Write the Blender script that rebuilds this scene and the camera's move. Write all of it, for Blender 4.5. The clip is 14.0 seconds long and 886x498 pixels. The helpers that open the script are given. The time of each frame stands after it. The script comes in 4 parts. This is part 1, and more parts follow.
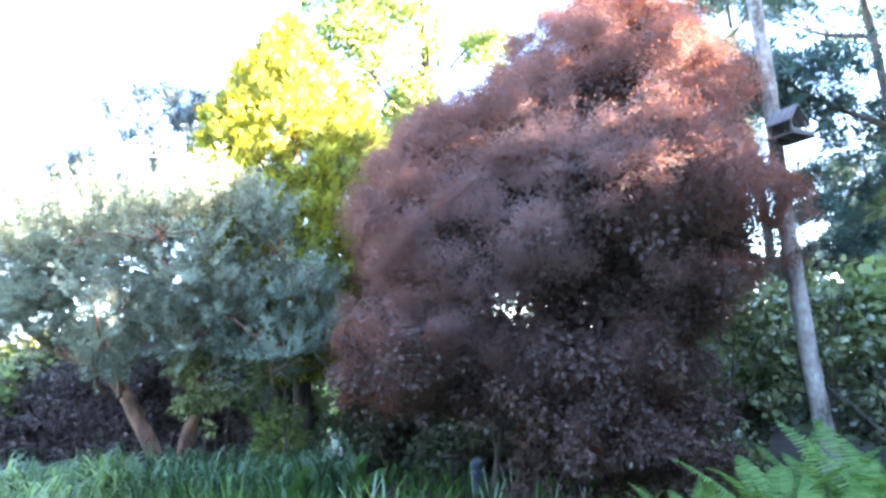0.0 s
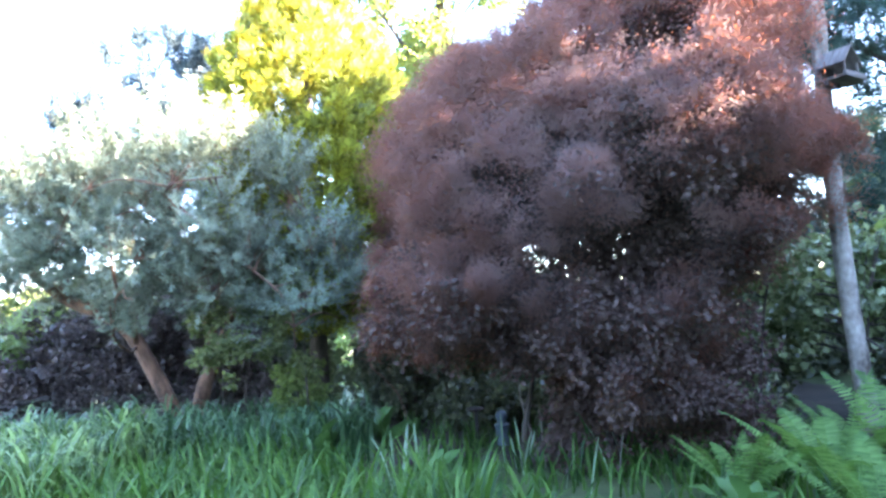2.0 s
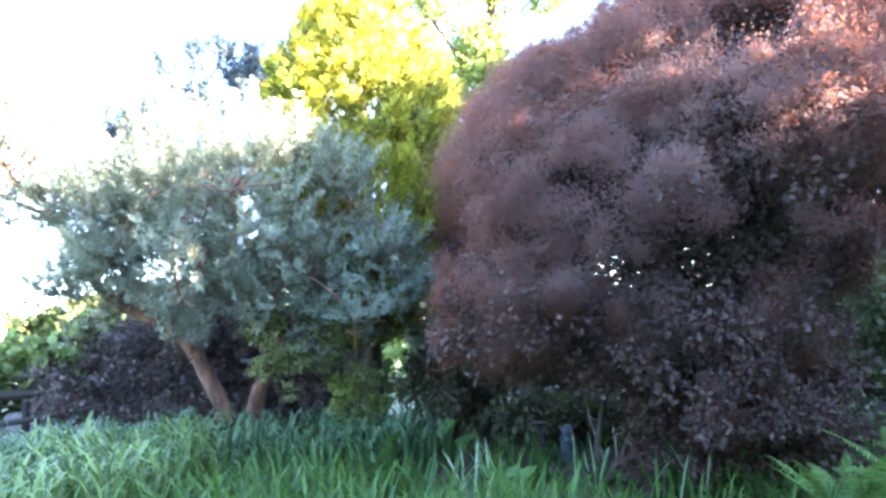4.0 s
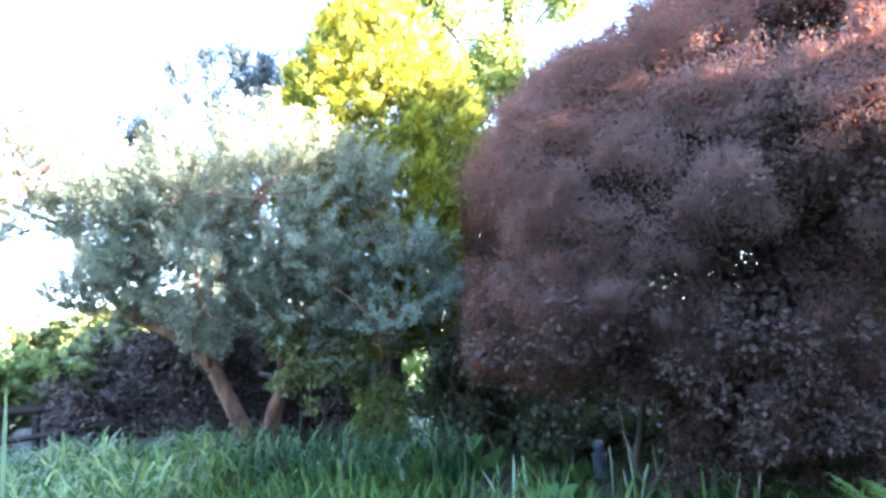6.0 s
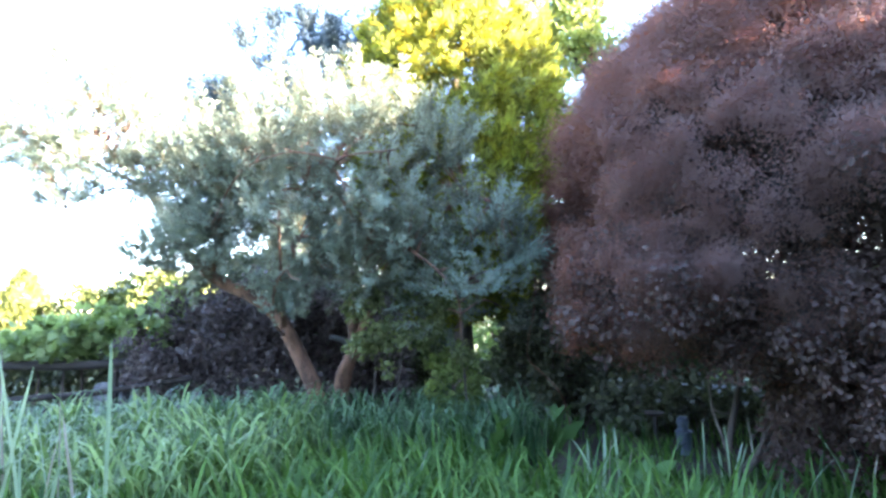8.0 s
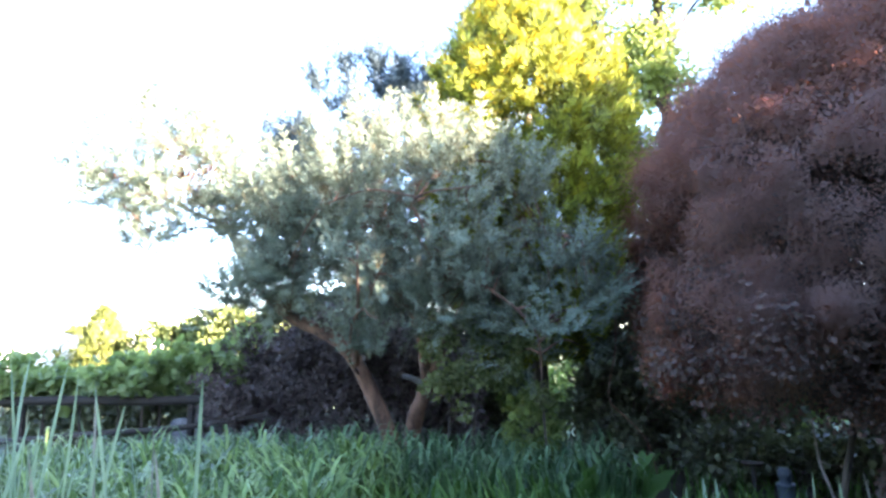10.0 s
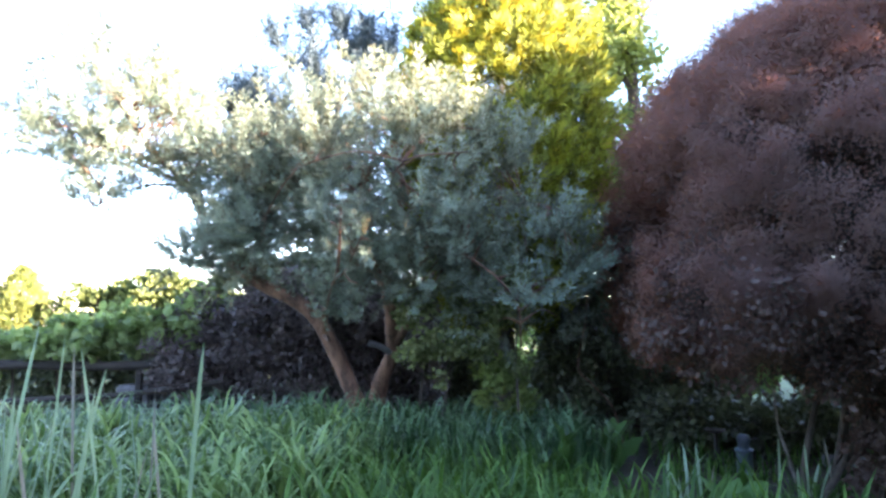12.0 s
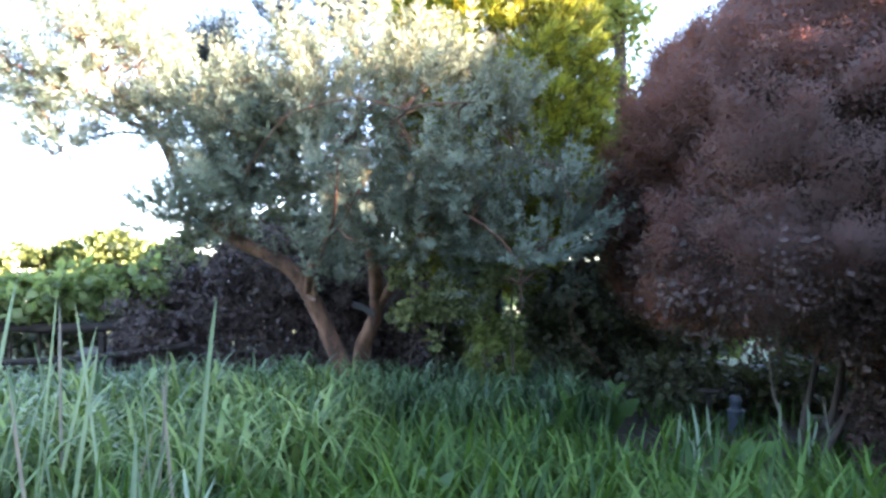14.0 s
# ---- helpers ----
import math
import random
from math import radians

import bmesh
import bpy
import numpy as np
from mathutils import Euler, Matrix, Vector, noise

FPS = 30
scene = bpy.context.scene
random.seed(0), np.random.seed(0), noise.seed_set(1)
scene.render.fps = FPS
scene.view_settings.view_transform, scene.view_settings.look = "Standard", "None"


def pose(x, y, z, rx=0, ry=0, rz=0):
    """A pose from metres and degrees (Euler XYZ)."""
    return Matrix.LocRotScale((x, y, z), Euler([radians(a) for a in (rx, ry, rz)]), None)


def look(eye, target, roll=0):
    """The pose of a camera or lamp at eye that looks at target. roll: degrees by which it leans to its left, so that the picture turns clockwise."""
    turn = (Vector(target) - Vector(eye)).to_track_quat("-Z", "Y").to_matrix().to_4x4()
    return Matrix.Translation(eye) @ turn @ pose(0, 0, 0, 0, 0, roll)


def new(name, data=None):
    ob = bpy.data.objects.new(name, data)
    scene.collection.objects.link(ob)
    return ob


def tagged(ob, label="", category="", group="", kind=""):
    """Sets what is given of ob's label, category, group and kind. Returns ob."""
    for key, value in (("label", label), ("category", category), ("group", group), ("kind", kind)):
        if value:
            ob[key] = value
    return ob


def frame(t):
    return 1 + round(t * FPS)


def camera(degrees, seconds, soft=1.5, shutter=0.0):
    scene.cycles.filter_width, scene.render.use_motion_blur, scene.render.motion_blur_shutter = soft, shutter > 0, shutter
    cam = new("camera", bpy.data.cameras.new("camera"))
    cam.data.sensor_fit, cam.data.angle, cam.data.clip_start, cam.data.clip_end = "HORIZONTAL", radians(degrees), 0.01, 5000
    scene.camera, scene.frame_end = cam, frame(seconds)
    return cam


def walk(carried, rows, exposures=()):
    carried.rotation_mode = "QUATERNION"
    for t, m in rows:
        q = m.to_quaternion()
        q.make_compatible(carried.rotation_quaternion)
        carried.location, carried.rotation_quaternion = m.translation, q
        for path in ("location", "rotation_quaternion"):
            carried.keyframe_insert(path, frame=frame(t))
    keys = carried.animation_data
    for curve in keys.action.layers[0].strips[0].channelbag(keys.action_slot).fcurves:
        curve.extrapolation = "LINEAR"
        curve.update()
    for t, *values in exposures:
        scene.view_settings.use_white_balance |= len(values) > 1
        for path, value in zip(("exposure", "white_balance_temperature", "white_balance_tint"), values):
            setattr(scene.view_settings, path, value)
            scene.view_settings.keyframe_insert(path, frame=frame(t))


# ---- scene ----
cam = camera(70.2, 14.0, soft=2.8)
METRES, EYE, TILT, LEAN, TURN = 3.0, 1.5, 10.0, 4.0, 0.0
ROWS = [
    (0.0, 0.0, 0.0, 0.0, 0.0, 0.0, -0.0),
    (0.5, -0.0096, 0.03, -0.009, -2.56, -1.43, -1.03),
    (1.0, -0.0511, 0.0361, -0.0145, -0.99, -1.19, -0.83),
    (1.5, -0.099, 0.0512, -0.0218, -0.69, -2.25, 0.14),
    (2.0, -0.1178, 0.0749, -0.0256, -0.61, -3.97, -0.19),
    (2.5, -0.1181, 0.1015, -0.0238, 3.42, -1.87, -0.21),
    (3.0, -0.1398, 0.1184, -0.0293, 2.16, -1.81, -0.59),
    (3.5, -0.1924, 0.1273, -0.0367, 2.03, -3.0, -0.26),
    (6.0, -0.3324, 0.1948, -0.058, 2.1, -1.79, 0.04),
    (6.5, -0.3497, 0.2155, -0.0588, 4.28, 0.36, -0.51),
    (7.0, -0.3729, 0.2471, -0.0706, 4.84, -1.8, -1.41),
    (7.5, -0.4225, 0.252, -0.0771, 2.99, -3.39, -0.35),
    (8.0, -0.4566, 0.2487, -0.0828, 6.27, -4.47, -0.95),
    (8.5, -0.4662, 0.2574, -0.0829, 11.51, -2.61, -0.28),
    (11.0, -0.6012, 0.2806, -0.0903, 11.29, -1.07, -0.65),
    (11.5, -0.6458, 0.28, -0.0959, 7.91, -1.6, -1.2),
    (12.0, -0.6871, 0.2852, -0.1018, 5.47, -3.69, -2.57),
    (12.5, -0.7129, 0.3104, -0.1125, 6.91, -4.58, -2.89),
    (13.0, -0.7363, 0.3455, -0.1238, 7.31, -4.55, -4.16),
    (13.5, -0.7779, 0.3599, -0.1312, 4.15, -4.29, -3.51),
    (14.0, -0.8357, 0.3615, -0.1427, 1.19, -6.56, -3.74),
]
# ---- world, sun and exposure ----
EXPOSURE = 4.88
SUN_AZ, SUN_EL = 111.0, 16.0      # degrees clockwise from +y, and above the horizon
walk(cam, [(t, pose(0, 0, EYE, TILT, LEAN, TURN) @ pose(METRES * x, METRES * y, METRES * z, 90 + pitch, roll, yaw)) for t, x, y, z, yaw, pitch, roll in ROWS],
     [(s, EXPOSURE + e, k, tint) for s, e, k, tint in ((0.0, 1.04, 5800, 20.5), (3.5, 1.06, 5800, 20.5), (7.0, 0.70, 5850, 20.5), (8.5, 0.62, 5900, 21), (11.0, 0.05, 6000, 22), (12.0, 0.04, 6100, 23), (14.0, 0.2, 6350, 24.5))])

world = bpy.data.worlds.new("sky")
world.use_nodes = True
scene.world = world
wn = world.node_tree.nodes
sky = wn.new("ShaderNodeTexSky")
sky.sky_type, sky.sun_disc = "NISHITA", False
sky.sun_elevation, sky.sun_rotation = radians(SUN_EL), radians(SUN_AZ)
sky.air_density, sky.dust_density, sky.ozone_density = 1.0, 1.0, 1.5
world.node_tree.links.new(sky.outputs[0], wn["Background"].inputs[0])
wn["Background"].inputs[1].default_value = 0.054

to_sun = Vector((math.sin(radians(SUN_AZ)) * math.cos(radians(SUN_EL)), math.cos(radians(SUN_AZ)) * math.cos(radians(SUN_EL)), math.sin(radians(SUN_EL))))
lamp = bpy.data.lights.new("sun", "SUN")
lamp.energy, lamp.angle, lamp.color = 3.6, radians(0.6), (1.0, 0.80, 0.57)
sun = new("sun", lamp)
sun.matrix_world = look(to_sun * 60, (0, 0, 0))

# ---- materials ----
def nodes_of(mat):
    mat.use_nodes = True
    t = mat.node_tree
    t.nodes.clear()
    return t, t.nodes.new, t.links.new


def leaf_material(name, dark, light, through_col, trans=0.35, rough=0.55, patch=1.2, spec=0.3, vary=0.7):
    """Foliage: colour varies leaf by leaf and in patches; light passes through the blade."""
    mat = bpy.data.materials.new(name)
    t, node, link = nodes_of(mat)
    geo, tex, noi = node("ShaderNodeNewGeometry"), node("ShaderNodeTexCoord"), node("ShaderNodeTexNoise")
    noi.inputs["Scale"].default_value, noi.inputs["Detail"].default_value = patch, 4
    link(tex.outputs["Object"], noi.inputs["Vector"])
    add = node("ShaderNodeMath"); add.operation = "MULTIPLY_ADD"
    link(noi.outputs["Fac"], add.inputs[0]); add.inputs[1].default_value = 0.9
    half = node("ShaderNodeMath"); half.operation = "MULTIPLY_ADD"
    link(geo.outputs["Random Per Island"], half.inputs[0]); half.inputs[1].default_value, half.inputs[2].default_value = vary, 0.03 - vary / 2
    link(half.outputs[0], add.inputs[2])
    ramp = node("ShaderNodeValToRGB")
    ramp.color_ramp.elements[0].color, ramp.color_ramp.elements[0].position = (*dark, 1), 0.1
    ramp.color_ramp.elements[1].color, ramp.color_ramp.elements[1].position = (*light, 1), 0.85
    link(add.outputs[0], ramp.inputs[0])
    bsdf, tr, mix, out = node("ShaderNodeBsdfPrincipled"), node("ShaderNodeBsdfTranslucent"), node("ShaderNodeMixShader"), node("ShaderNodeOutputMaterial")
    bsdf.inputs["Roughness"].default_value, bsdf.inputs["Specular IOR Level"].default_value = rough, spec
    link(ramp.outputs[0], bsdf.inputs["Base Color"])
    tint = node("ShaderNodeMix"); tint.data_type, tint.blend_type = "RGBA", "MIX"
    tint.inputs["Factor"].default_value = 0.6
    link(ramp.outputs[0], tint.inputs["A"]); tint.inputs["B"].default_value = (*through_col, 1)
    link(tint.outputs["Result"], tr.inputs["Color"])
    mix.inputs[0].default_value = trans
    link(bsdf.outputs[0], mix.inputs[1]); link(tr.outputs[0], mix.inputs[2]); link(mix.outputs[0], out.inputs[0])
    return mat


def solid_material(name, a, b, scale=6.0, rough=0.85, bump=0.3, stretch=(1, 1, 1), metal=0.0):
    """Bark, wood, soil, plaster: two tones in two scales of noise with relief."""
    mat = bpy.data.materials.new(name)
    t, node, link = nodes_of(mat)
    tex, mp, n1, n2 = node("ShaderNodeTexCoord"), node("ShaderNodeMapping"), node("ShaderNodeTexNoise"), node("ShaderNodeTexNoise")
    mp.inputs["Scale"].default_value = stretch
    link(tex.outputs["Object"], mp.inputs[0])
    n1.inputs["Scale"].default_value, n1.inputs["Detail"].default_value = scale, 8
    n2.inputs["Scale"].default_value, n2.inputs["Detail"].default_value = scale * 6, 5
    link(mp.outputs[0], n1.inputs["Vector"]); link(mp.outputs[0], n2.inputs["Vector"])
    mixf = node("ShaderNodeMath"); mixf.operation = "MULTIPLY_ADD"
    link(n2.outputs["Fac"], mixf.inputs[0]); mixf.inputs[1].default_value = 0.5
    sub = node("ShaderNodeMath"); sub.operation = "MULTIPLY_ADD"
    link(n1.outputs["Fac"], sub.inputs[0]); sub.inputs[1].default_value, sub.inputs[2].default_value = 1.0, -0.25
    link(sub.outputs[0], mixf.inputs[2])
    ramp = node("ShaderNodeValToRGB")
    ramp.color_ramp.elements[0].color, ramp.color_ramp.elements[0].position = (*a, 1), 0.3
    ramp.color_ramp.elements[1].color, ramp.color_ramp.elements[1].position = (*b, 1), 0.72
    link(mixf.outputs[0], ramp.inputs[0])
    bsdf, out, bmp = node("ShaderNodeBsdfPrincipled"), node("ShaderNodeOutputMaterial"), node("ShaderNodeBump")
    bmp.inputs["Strength"].default_value, bmp.inputs["Distance"].default_value = bump, 0.02
    link(mixf.outputs[0], bmp.inputs["Height"]); link(bmp.outputs[0], bsdf.inputs["Normal"])
    link(ramp.outputs[0], bsdf.inputs["Base Color"])
    bsdf.inputs["Roughness"].default_value, bsdf.inputs["Metallic"].default_value = rough, metal
    link(bsdf.outputs[0], out.inputs[0])
    return mat


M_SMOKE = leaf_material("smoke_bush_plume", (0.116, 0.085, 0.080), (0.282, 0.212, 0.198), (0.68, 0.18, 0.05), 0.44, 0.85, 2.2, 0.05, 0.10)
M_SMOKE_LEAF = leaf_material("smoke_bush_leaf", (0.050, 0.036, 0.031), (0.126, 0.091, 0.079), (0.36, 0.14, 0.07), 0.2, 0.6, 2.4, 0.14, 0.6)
M_PINE = leaf_material("pine_needle", (0.032, 0.062, 0.056), (0.236, 0.308, 0.240), (0.60, 0.50, 0.26), 0.32, 0.6, 2.6, 0.3, 1.2)
M_CANDLE = leaf_material("new_pine_shoot", (0.10, 0.145, 0.12), (0.24, 0.29, 0.21), (0.5, 0.42, 0.22), 0.28, 0.6, 1.6, 0.3, 0.8)
M_PINE_DARK = leaf_material("dark_pine_needle", (0.020, 0.045, 0.040), (0.075, 0.125, 0.105), (0.10, 0.18, 0.07), 0.12, 0.6, 0.8, 0.2)
M_SPRUCE = leaf_material("blue_needle", (0.026, 0.046, 0.060), (0.085, 0.122, 0.146), (0.1, 0.16, 0.14), 0.1, 0.6, 0.8, 0.25)
M_GOLD = leaf_material("golden_cypress_spray", (0.014, 0.036, 0.009), (0.25, 0.29, 0.03), (0.62, 0.50, 0.025), 0.26, 0.6, 3.4, 0.25, 0.85)
M_DECID = leaf_material("broad_leaf_green", (0.07, 0.11, 0.035), (0.22, 0.27, 0.09), (0.42, 0.50, 0.10), 0.5, 0.5, 0.8, 0.3)
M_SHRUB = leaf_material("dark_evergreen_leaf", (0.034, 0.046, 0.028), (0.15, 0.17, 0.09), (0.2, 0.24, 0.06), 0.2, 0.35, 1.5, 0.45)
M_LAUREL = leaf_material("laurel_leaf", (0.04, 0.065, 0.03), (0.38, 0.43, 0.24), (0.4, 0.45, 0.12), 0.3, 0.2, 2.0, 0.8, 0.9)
M_ELDER = leaf_material("elder_leaf", (0.035, 0.055, 0.02), (0.21, 0.24, 0.10), (0.36, 0.40, 0.10), 0.33, 0.5, 2.6, 0.3)
M_YOUNG = leaf_material("young_conifer_spray", (0.035, 0.065, 0.018), (0.22, 0.28, 0.08), (0.38, 0.46, 0.09), 0.3, 0.55, 3.0, 0.3, 0.9)
M_VINE = leaf_material("vine_leaf", (0.045, 0.08, 0.028), (0.28, 0.35, 0.15), (0.42, 0.54, 0.13), 0.42, 0.45, 1.8, 0.35, 0.9)
M_LIGHTLEAF = leaf_material("fresh_green_leaf", (0.13, 0.22, 0.075), (0.42, 0.53, 0.23), (0.50, 0.64, 0.16), 0.45, 0.45, 1.4, 0.4)
M_COPPER = leaf_material("copper_hedge_leaf", (0.054, 0.045, 0.044), (0.20, 0.165, 0.158), (0.2, 0.08, 0.05), 0.15, 0.42, 2.0, 0.45, 0.8)
M_FERN = leaf_material("fern_frond", (0.035, 0.090, 0.026), (0.18, 0.31, 0.085), (0.28, 0.5, 0.07), 0.35, 0.55, 2.5, 0.25)
M_GRASS_BLUE = leaf_material("blue_green_blade", (0.012, 0.042, 0.016), (0.155, 0.25, 0.125), (0.2, 0.4, 0.10), 0.20, 0.42, 1.6, 0.4, 1.3)
M_GRASS = leaf_material("green_blade", (0.011, 0.042, 0.008), (0.088, 0.172, 0.035), (0.18, 0.36, 0.04), 0.27, 0.5, 1.4, 0.25, 1.1)
M_GRASS_PALE = leaf_material("pale_blade", (0.016, 0.05, 0.011), (0.205, 0.305, 0.105), (0.3, 0.46, 0.10), 0.26, 0.42, 1.6, 0.35, 1.3)
M_REED = leaf_material("reed_blade", (0.12, 0.20, 0.12), (0.38, 0.49, 0.31), (0.3, 0.45, 0.18), 0.2, 0.35, 3.0, 0.5)
M_STRAW = leaf_material("dry_stalk", (0.17, 0.16, 0.12), (0.36, 0.34, 0.27), (0.36, 0.33, 0.2), 0.15, 0.7, 4.0, 0.2)
M_FARGOLD = leaf_material("far_golden_leaf", (0.035, 0.055, 0.014), (0.16, 0.175, 0.045), (0.25, 0.25, 0.05), 0.2, 0.6, 0.6, 0.2)
M_FARLEAF = leaf_material("far_green_leaf", (0.035, 0.055, 0.018), (0.15, 0.18, 0.06), (0.22, 0.26, 0.06), 0.25, 0.6, 0.9, 0.2, 0.9)
M_PINE_BARK = solid_material("pine_bark", (0.062, 0.034, 0.023), (0.29, 0.155, 0.096), 9, 0.9, 0.9, (1, 1, 0.4))
M_GREY_BARK = solid_material("grey_bark", (0.085, 0.066, 0.052), (0.46, 0.41, 0.36), 4, 0.9, 0.9, (1, 1, 0.7))
M_DARK_BARK = solid_material("dark_bark", (0.035, 0.028, 0.024), (0.12, 0.095, 0.075), 8, 0.95, 0.7, (1, 1, 0.4))
M_SOIL = solid_material("soil", (0.018, 0.014, 0.010), (0.06, 0.045, 0.03), 1.5, 0.95, 0.6)
M_WOOD_DARK = solid_material("weathered_dark_wood", (0.012, 0.010, 0.009), (0.045, 0.038, 0.033), 5, 0.9, 0.5, (0.3, 3, 3))
M_WOOD_GREY = solid_material("weathered_grey_wood", (0.07, 0.06, 0.055), (0.20, 0.18, 0.165), 6, 0.85, 0.5, (0.4, 3, 3))
M_BLUE_GREY = solid_material("blue_grey_plastic", (0.085, 0.11, 0.145), (0.15, 0.185, 0.235), 5, 0.55, 0.08)
M_PALE = solid_material("pale_painted_board", (0.22, 0.22, 0.23), (0.38, 0.38, 0.39), 5, 0.7, 0.1)
M_PALE_STONE = solid_material("grey_stone", (0.10, 0.10, 0.105), (0.24, 0.24, 0.25), 6, 0.85, 0.4)
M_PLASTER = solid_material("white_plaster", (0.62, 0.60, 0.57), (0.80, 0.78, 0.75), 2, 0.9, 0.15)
# roof colour lifted to stand in for strong sun on the tiles
M_ROOF = solid_material("sunlit_roof_tile", (0.45, 0.42, 0.40), (0.68, 0.65, 0.62), 3, 0.85, 0.4)
M_LAWN = solid_material("ground_green", (0.035, 0.055, 0.018), (0.10, 0.13, 0.045), 0.8, 0.95, 0.5)

# ---- building helpers ----
rng = np.random.default_rng(7)


def raw_mesh(name, verts, faces, mat, smooth=False):
    verts, faces = np.asarray(verts, np.float32).reshape(-1, 3), np.asarray(faces, np.int32)
    me = bpy.data.meshes.new(name)
    n, k = faces.shape
    me.vertices.add(len(verts)); me.loops.add(n * k); me.polygons.add(n)
    me.vertices.foreach_set("co", verts.ravel())
    me.loops.foreach_set("vertex_index", faces.ravel())
    me.polygons.foreach_set("loop_start", np.arange(0, n * k, k, dtype=np.int32))
    me.polygons.foreach_set("use_smooth", np.full(n, smooth))
    me.update(calc_edges=True)
    me.materials.append(mat)
    return me


def empty(name, at=(0, 0, 0)):
    ob = new(name)
    ob.location = at
    ob.empty_display_size = 0.2
    return ob


def part(name, me, parent, label=""):
    """One mesh object under a thing; its vertices are given in world places."""
    ob = new(name, me)
    if parent is not None:
        ob.parent = parent
        at = parent.location if parent.parent is None else parent.parent.location + parent.location
        ob.location = -at
    if label:
        ob["label"] = label
    return ob


def unit(v):
    return v / np.maximum(np.linalg.norm(v, axis=-1, keepdims=True), 1e-9)


def sphere_dirs(n):
    return unit(rng.normal(size=(n, 3)))


def frames_for(d, up):
    y = unit(d)
    x = unit(np.cross(y, up))
    return np.stack([x, y, np.cross(x, y)], axis=2)


def stamp(tv, tf, m, pos, size):
    """Copies of a small template at many places, as one set of vertices and faces."""
    tv = np.asarray(tv, float)
    size = np.asarray(size, float)
    size = size[:, None, None] if size.ndim == 1 else size[:, None, :]
    v = np.einsum("nij,nkj->nki", m, tv[None] * size) + pos[:, None, :]
    f = np.asarray(tf)[None] + (np.arange(len(pos)) * len(tv))[:, None, None]
    return v.reshape(-1, 3), f.reshape(-1, f.shape[-1])


def joined(pieces):
    vs, fs, o = [], [], 0
    for v, f in pieces:
        vs.append(v); fs.append(f + o); o += len(v)
    return np.concatenate(vs), np.concatenate(fs)


LEAF_V = [(0, 0, 0), (0.32, 0.5, 0.08), (0, 1, -0.05), (-0.32, 0.5, 0.08)]
LEAF_F = [(0, 1, 2), (0, 2, 3)]
ROUND_V = [(0, 0, 0), (0.34, 0.28, 0.05), (0.40, 0.62, 0.07), (0, 1, -0.06), (-0.40, 0.62, 0.07), (-0.34, 0.28, 0.05)]
ROUND_F = [(0, 1, 2), (0, 2, 3), (0, 3, 4), (0, 4, 5)]


def needle_shoot(n, spread, width, seed):
    """A twig end with needles all round, one unit long and all of one piece."""
    r = np.random.default_rng(seed)
    v = [np.array((0.02 * (k % 2) - 0.01, k * 0.2, 0.012 * (k % 3))) for k in range(6)]
    f = [(k, k + 1, k + 2) for k in range(4)]
    for i in range(n):
        k = int(r.integers(0, 6))
        a = r.uniform(0, 2 * math.pi)
        out = np.array((math.cos(a), 0, math.sin(a)))
        base = v[k]
        tip = base + out * spread * r.uniform(0.7, 1.1) + np.array((0, spread * r.uniform(0.55, 1.2), 0))
        side = np.cross(tip - base, out + r.normal(size=3) * 0.4)
        side = side / np.linalg.norm(side) * width
        v += [tip - side, tip + side]
        f.append((k, len(v) - 2, len(v) - 1))
    return np.array(v), np.array(f)


def cypress_spray(seed):
    """A flat fan of scale-leaf twigs with notched edges, one unit long."""
    r = np.random.default_rng(seed)
    v, f = [], []
    for i, a in enumerate((-60, -34, -12, 9, 32, 61)):
        ang = radians(a + r.uniform(-5, 5))
        l = (1 - 0.35 * abs(a) / 64) * r.uniform(0.8, 1.05)
        base = np.array((0.05 * math.sin(ang), 0.25 * (1 - abs(a) / 80), 0))
        d = np.array((math.sin(ang), math.cos(ang), r.uniform(-0.15, 0.15)))
        s = np.array((math.cos(ang), -math.sin(ang), 0)) * 0.075
        ll = l - base[1] * 0.6
        v += [base, base + d * ll * 0.6 + s, base + d * ll, base + d * ll * 0.6 - s]
        f += [(4 * i, 4 * i + 1, 4 * i + 2), (4 * i, 4 * i + 2, 4 * i + 3)]
    return np.array(v), np.array(f)


def smooth_line(points, per=5):
    p = np.array(points, float)
    if len(p) < 3:
        t = np.linspace(0, 1, per + 1)[:, None]
        return p[0] * (1 - t) + p[-1] * t
    q = np.vstack([2 * p[0] - p[1], p, 2 * p[-1] - p[-2]])
    out = []
    for i in range(1, len(q) - 2):
        for t in np.arange(per) / per:
            a, b, c, d = q[i - 1:i + 3]
            out.append(0.5 * (2 * b + (c - a) * t + (2 * a - 5 * b + 4 * c - d) * t * t + (3 * b - a - 3 * c + d) * t ** 3))
    out.append(p[-1])
    return np.array(out)


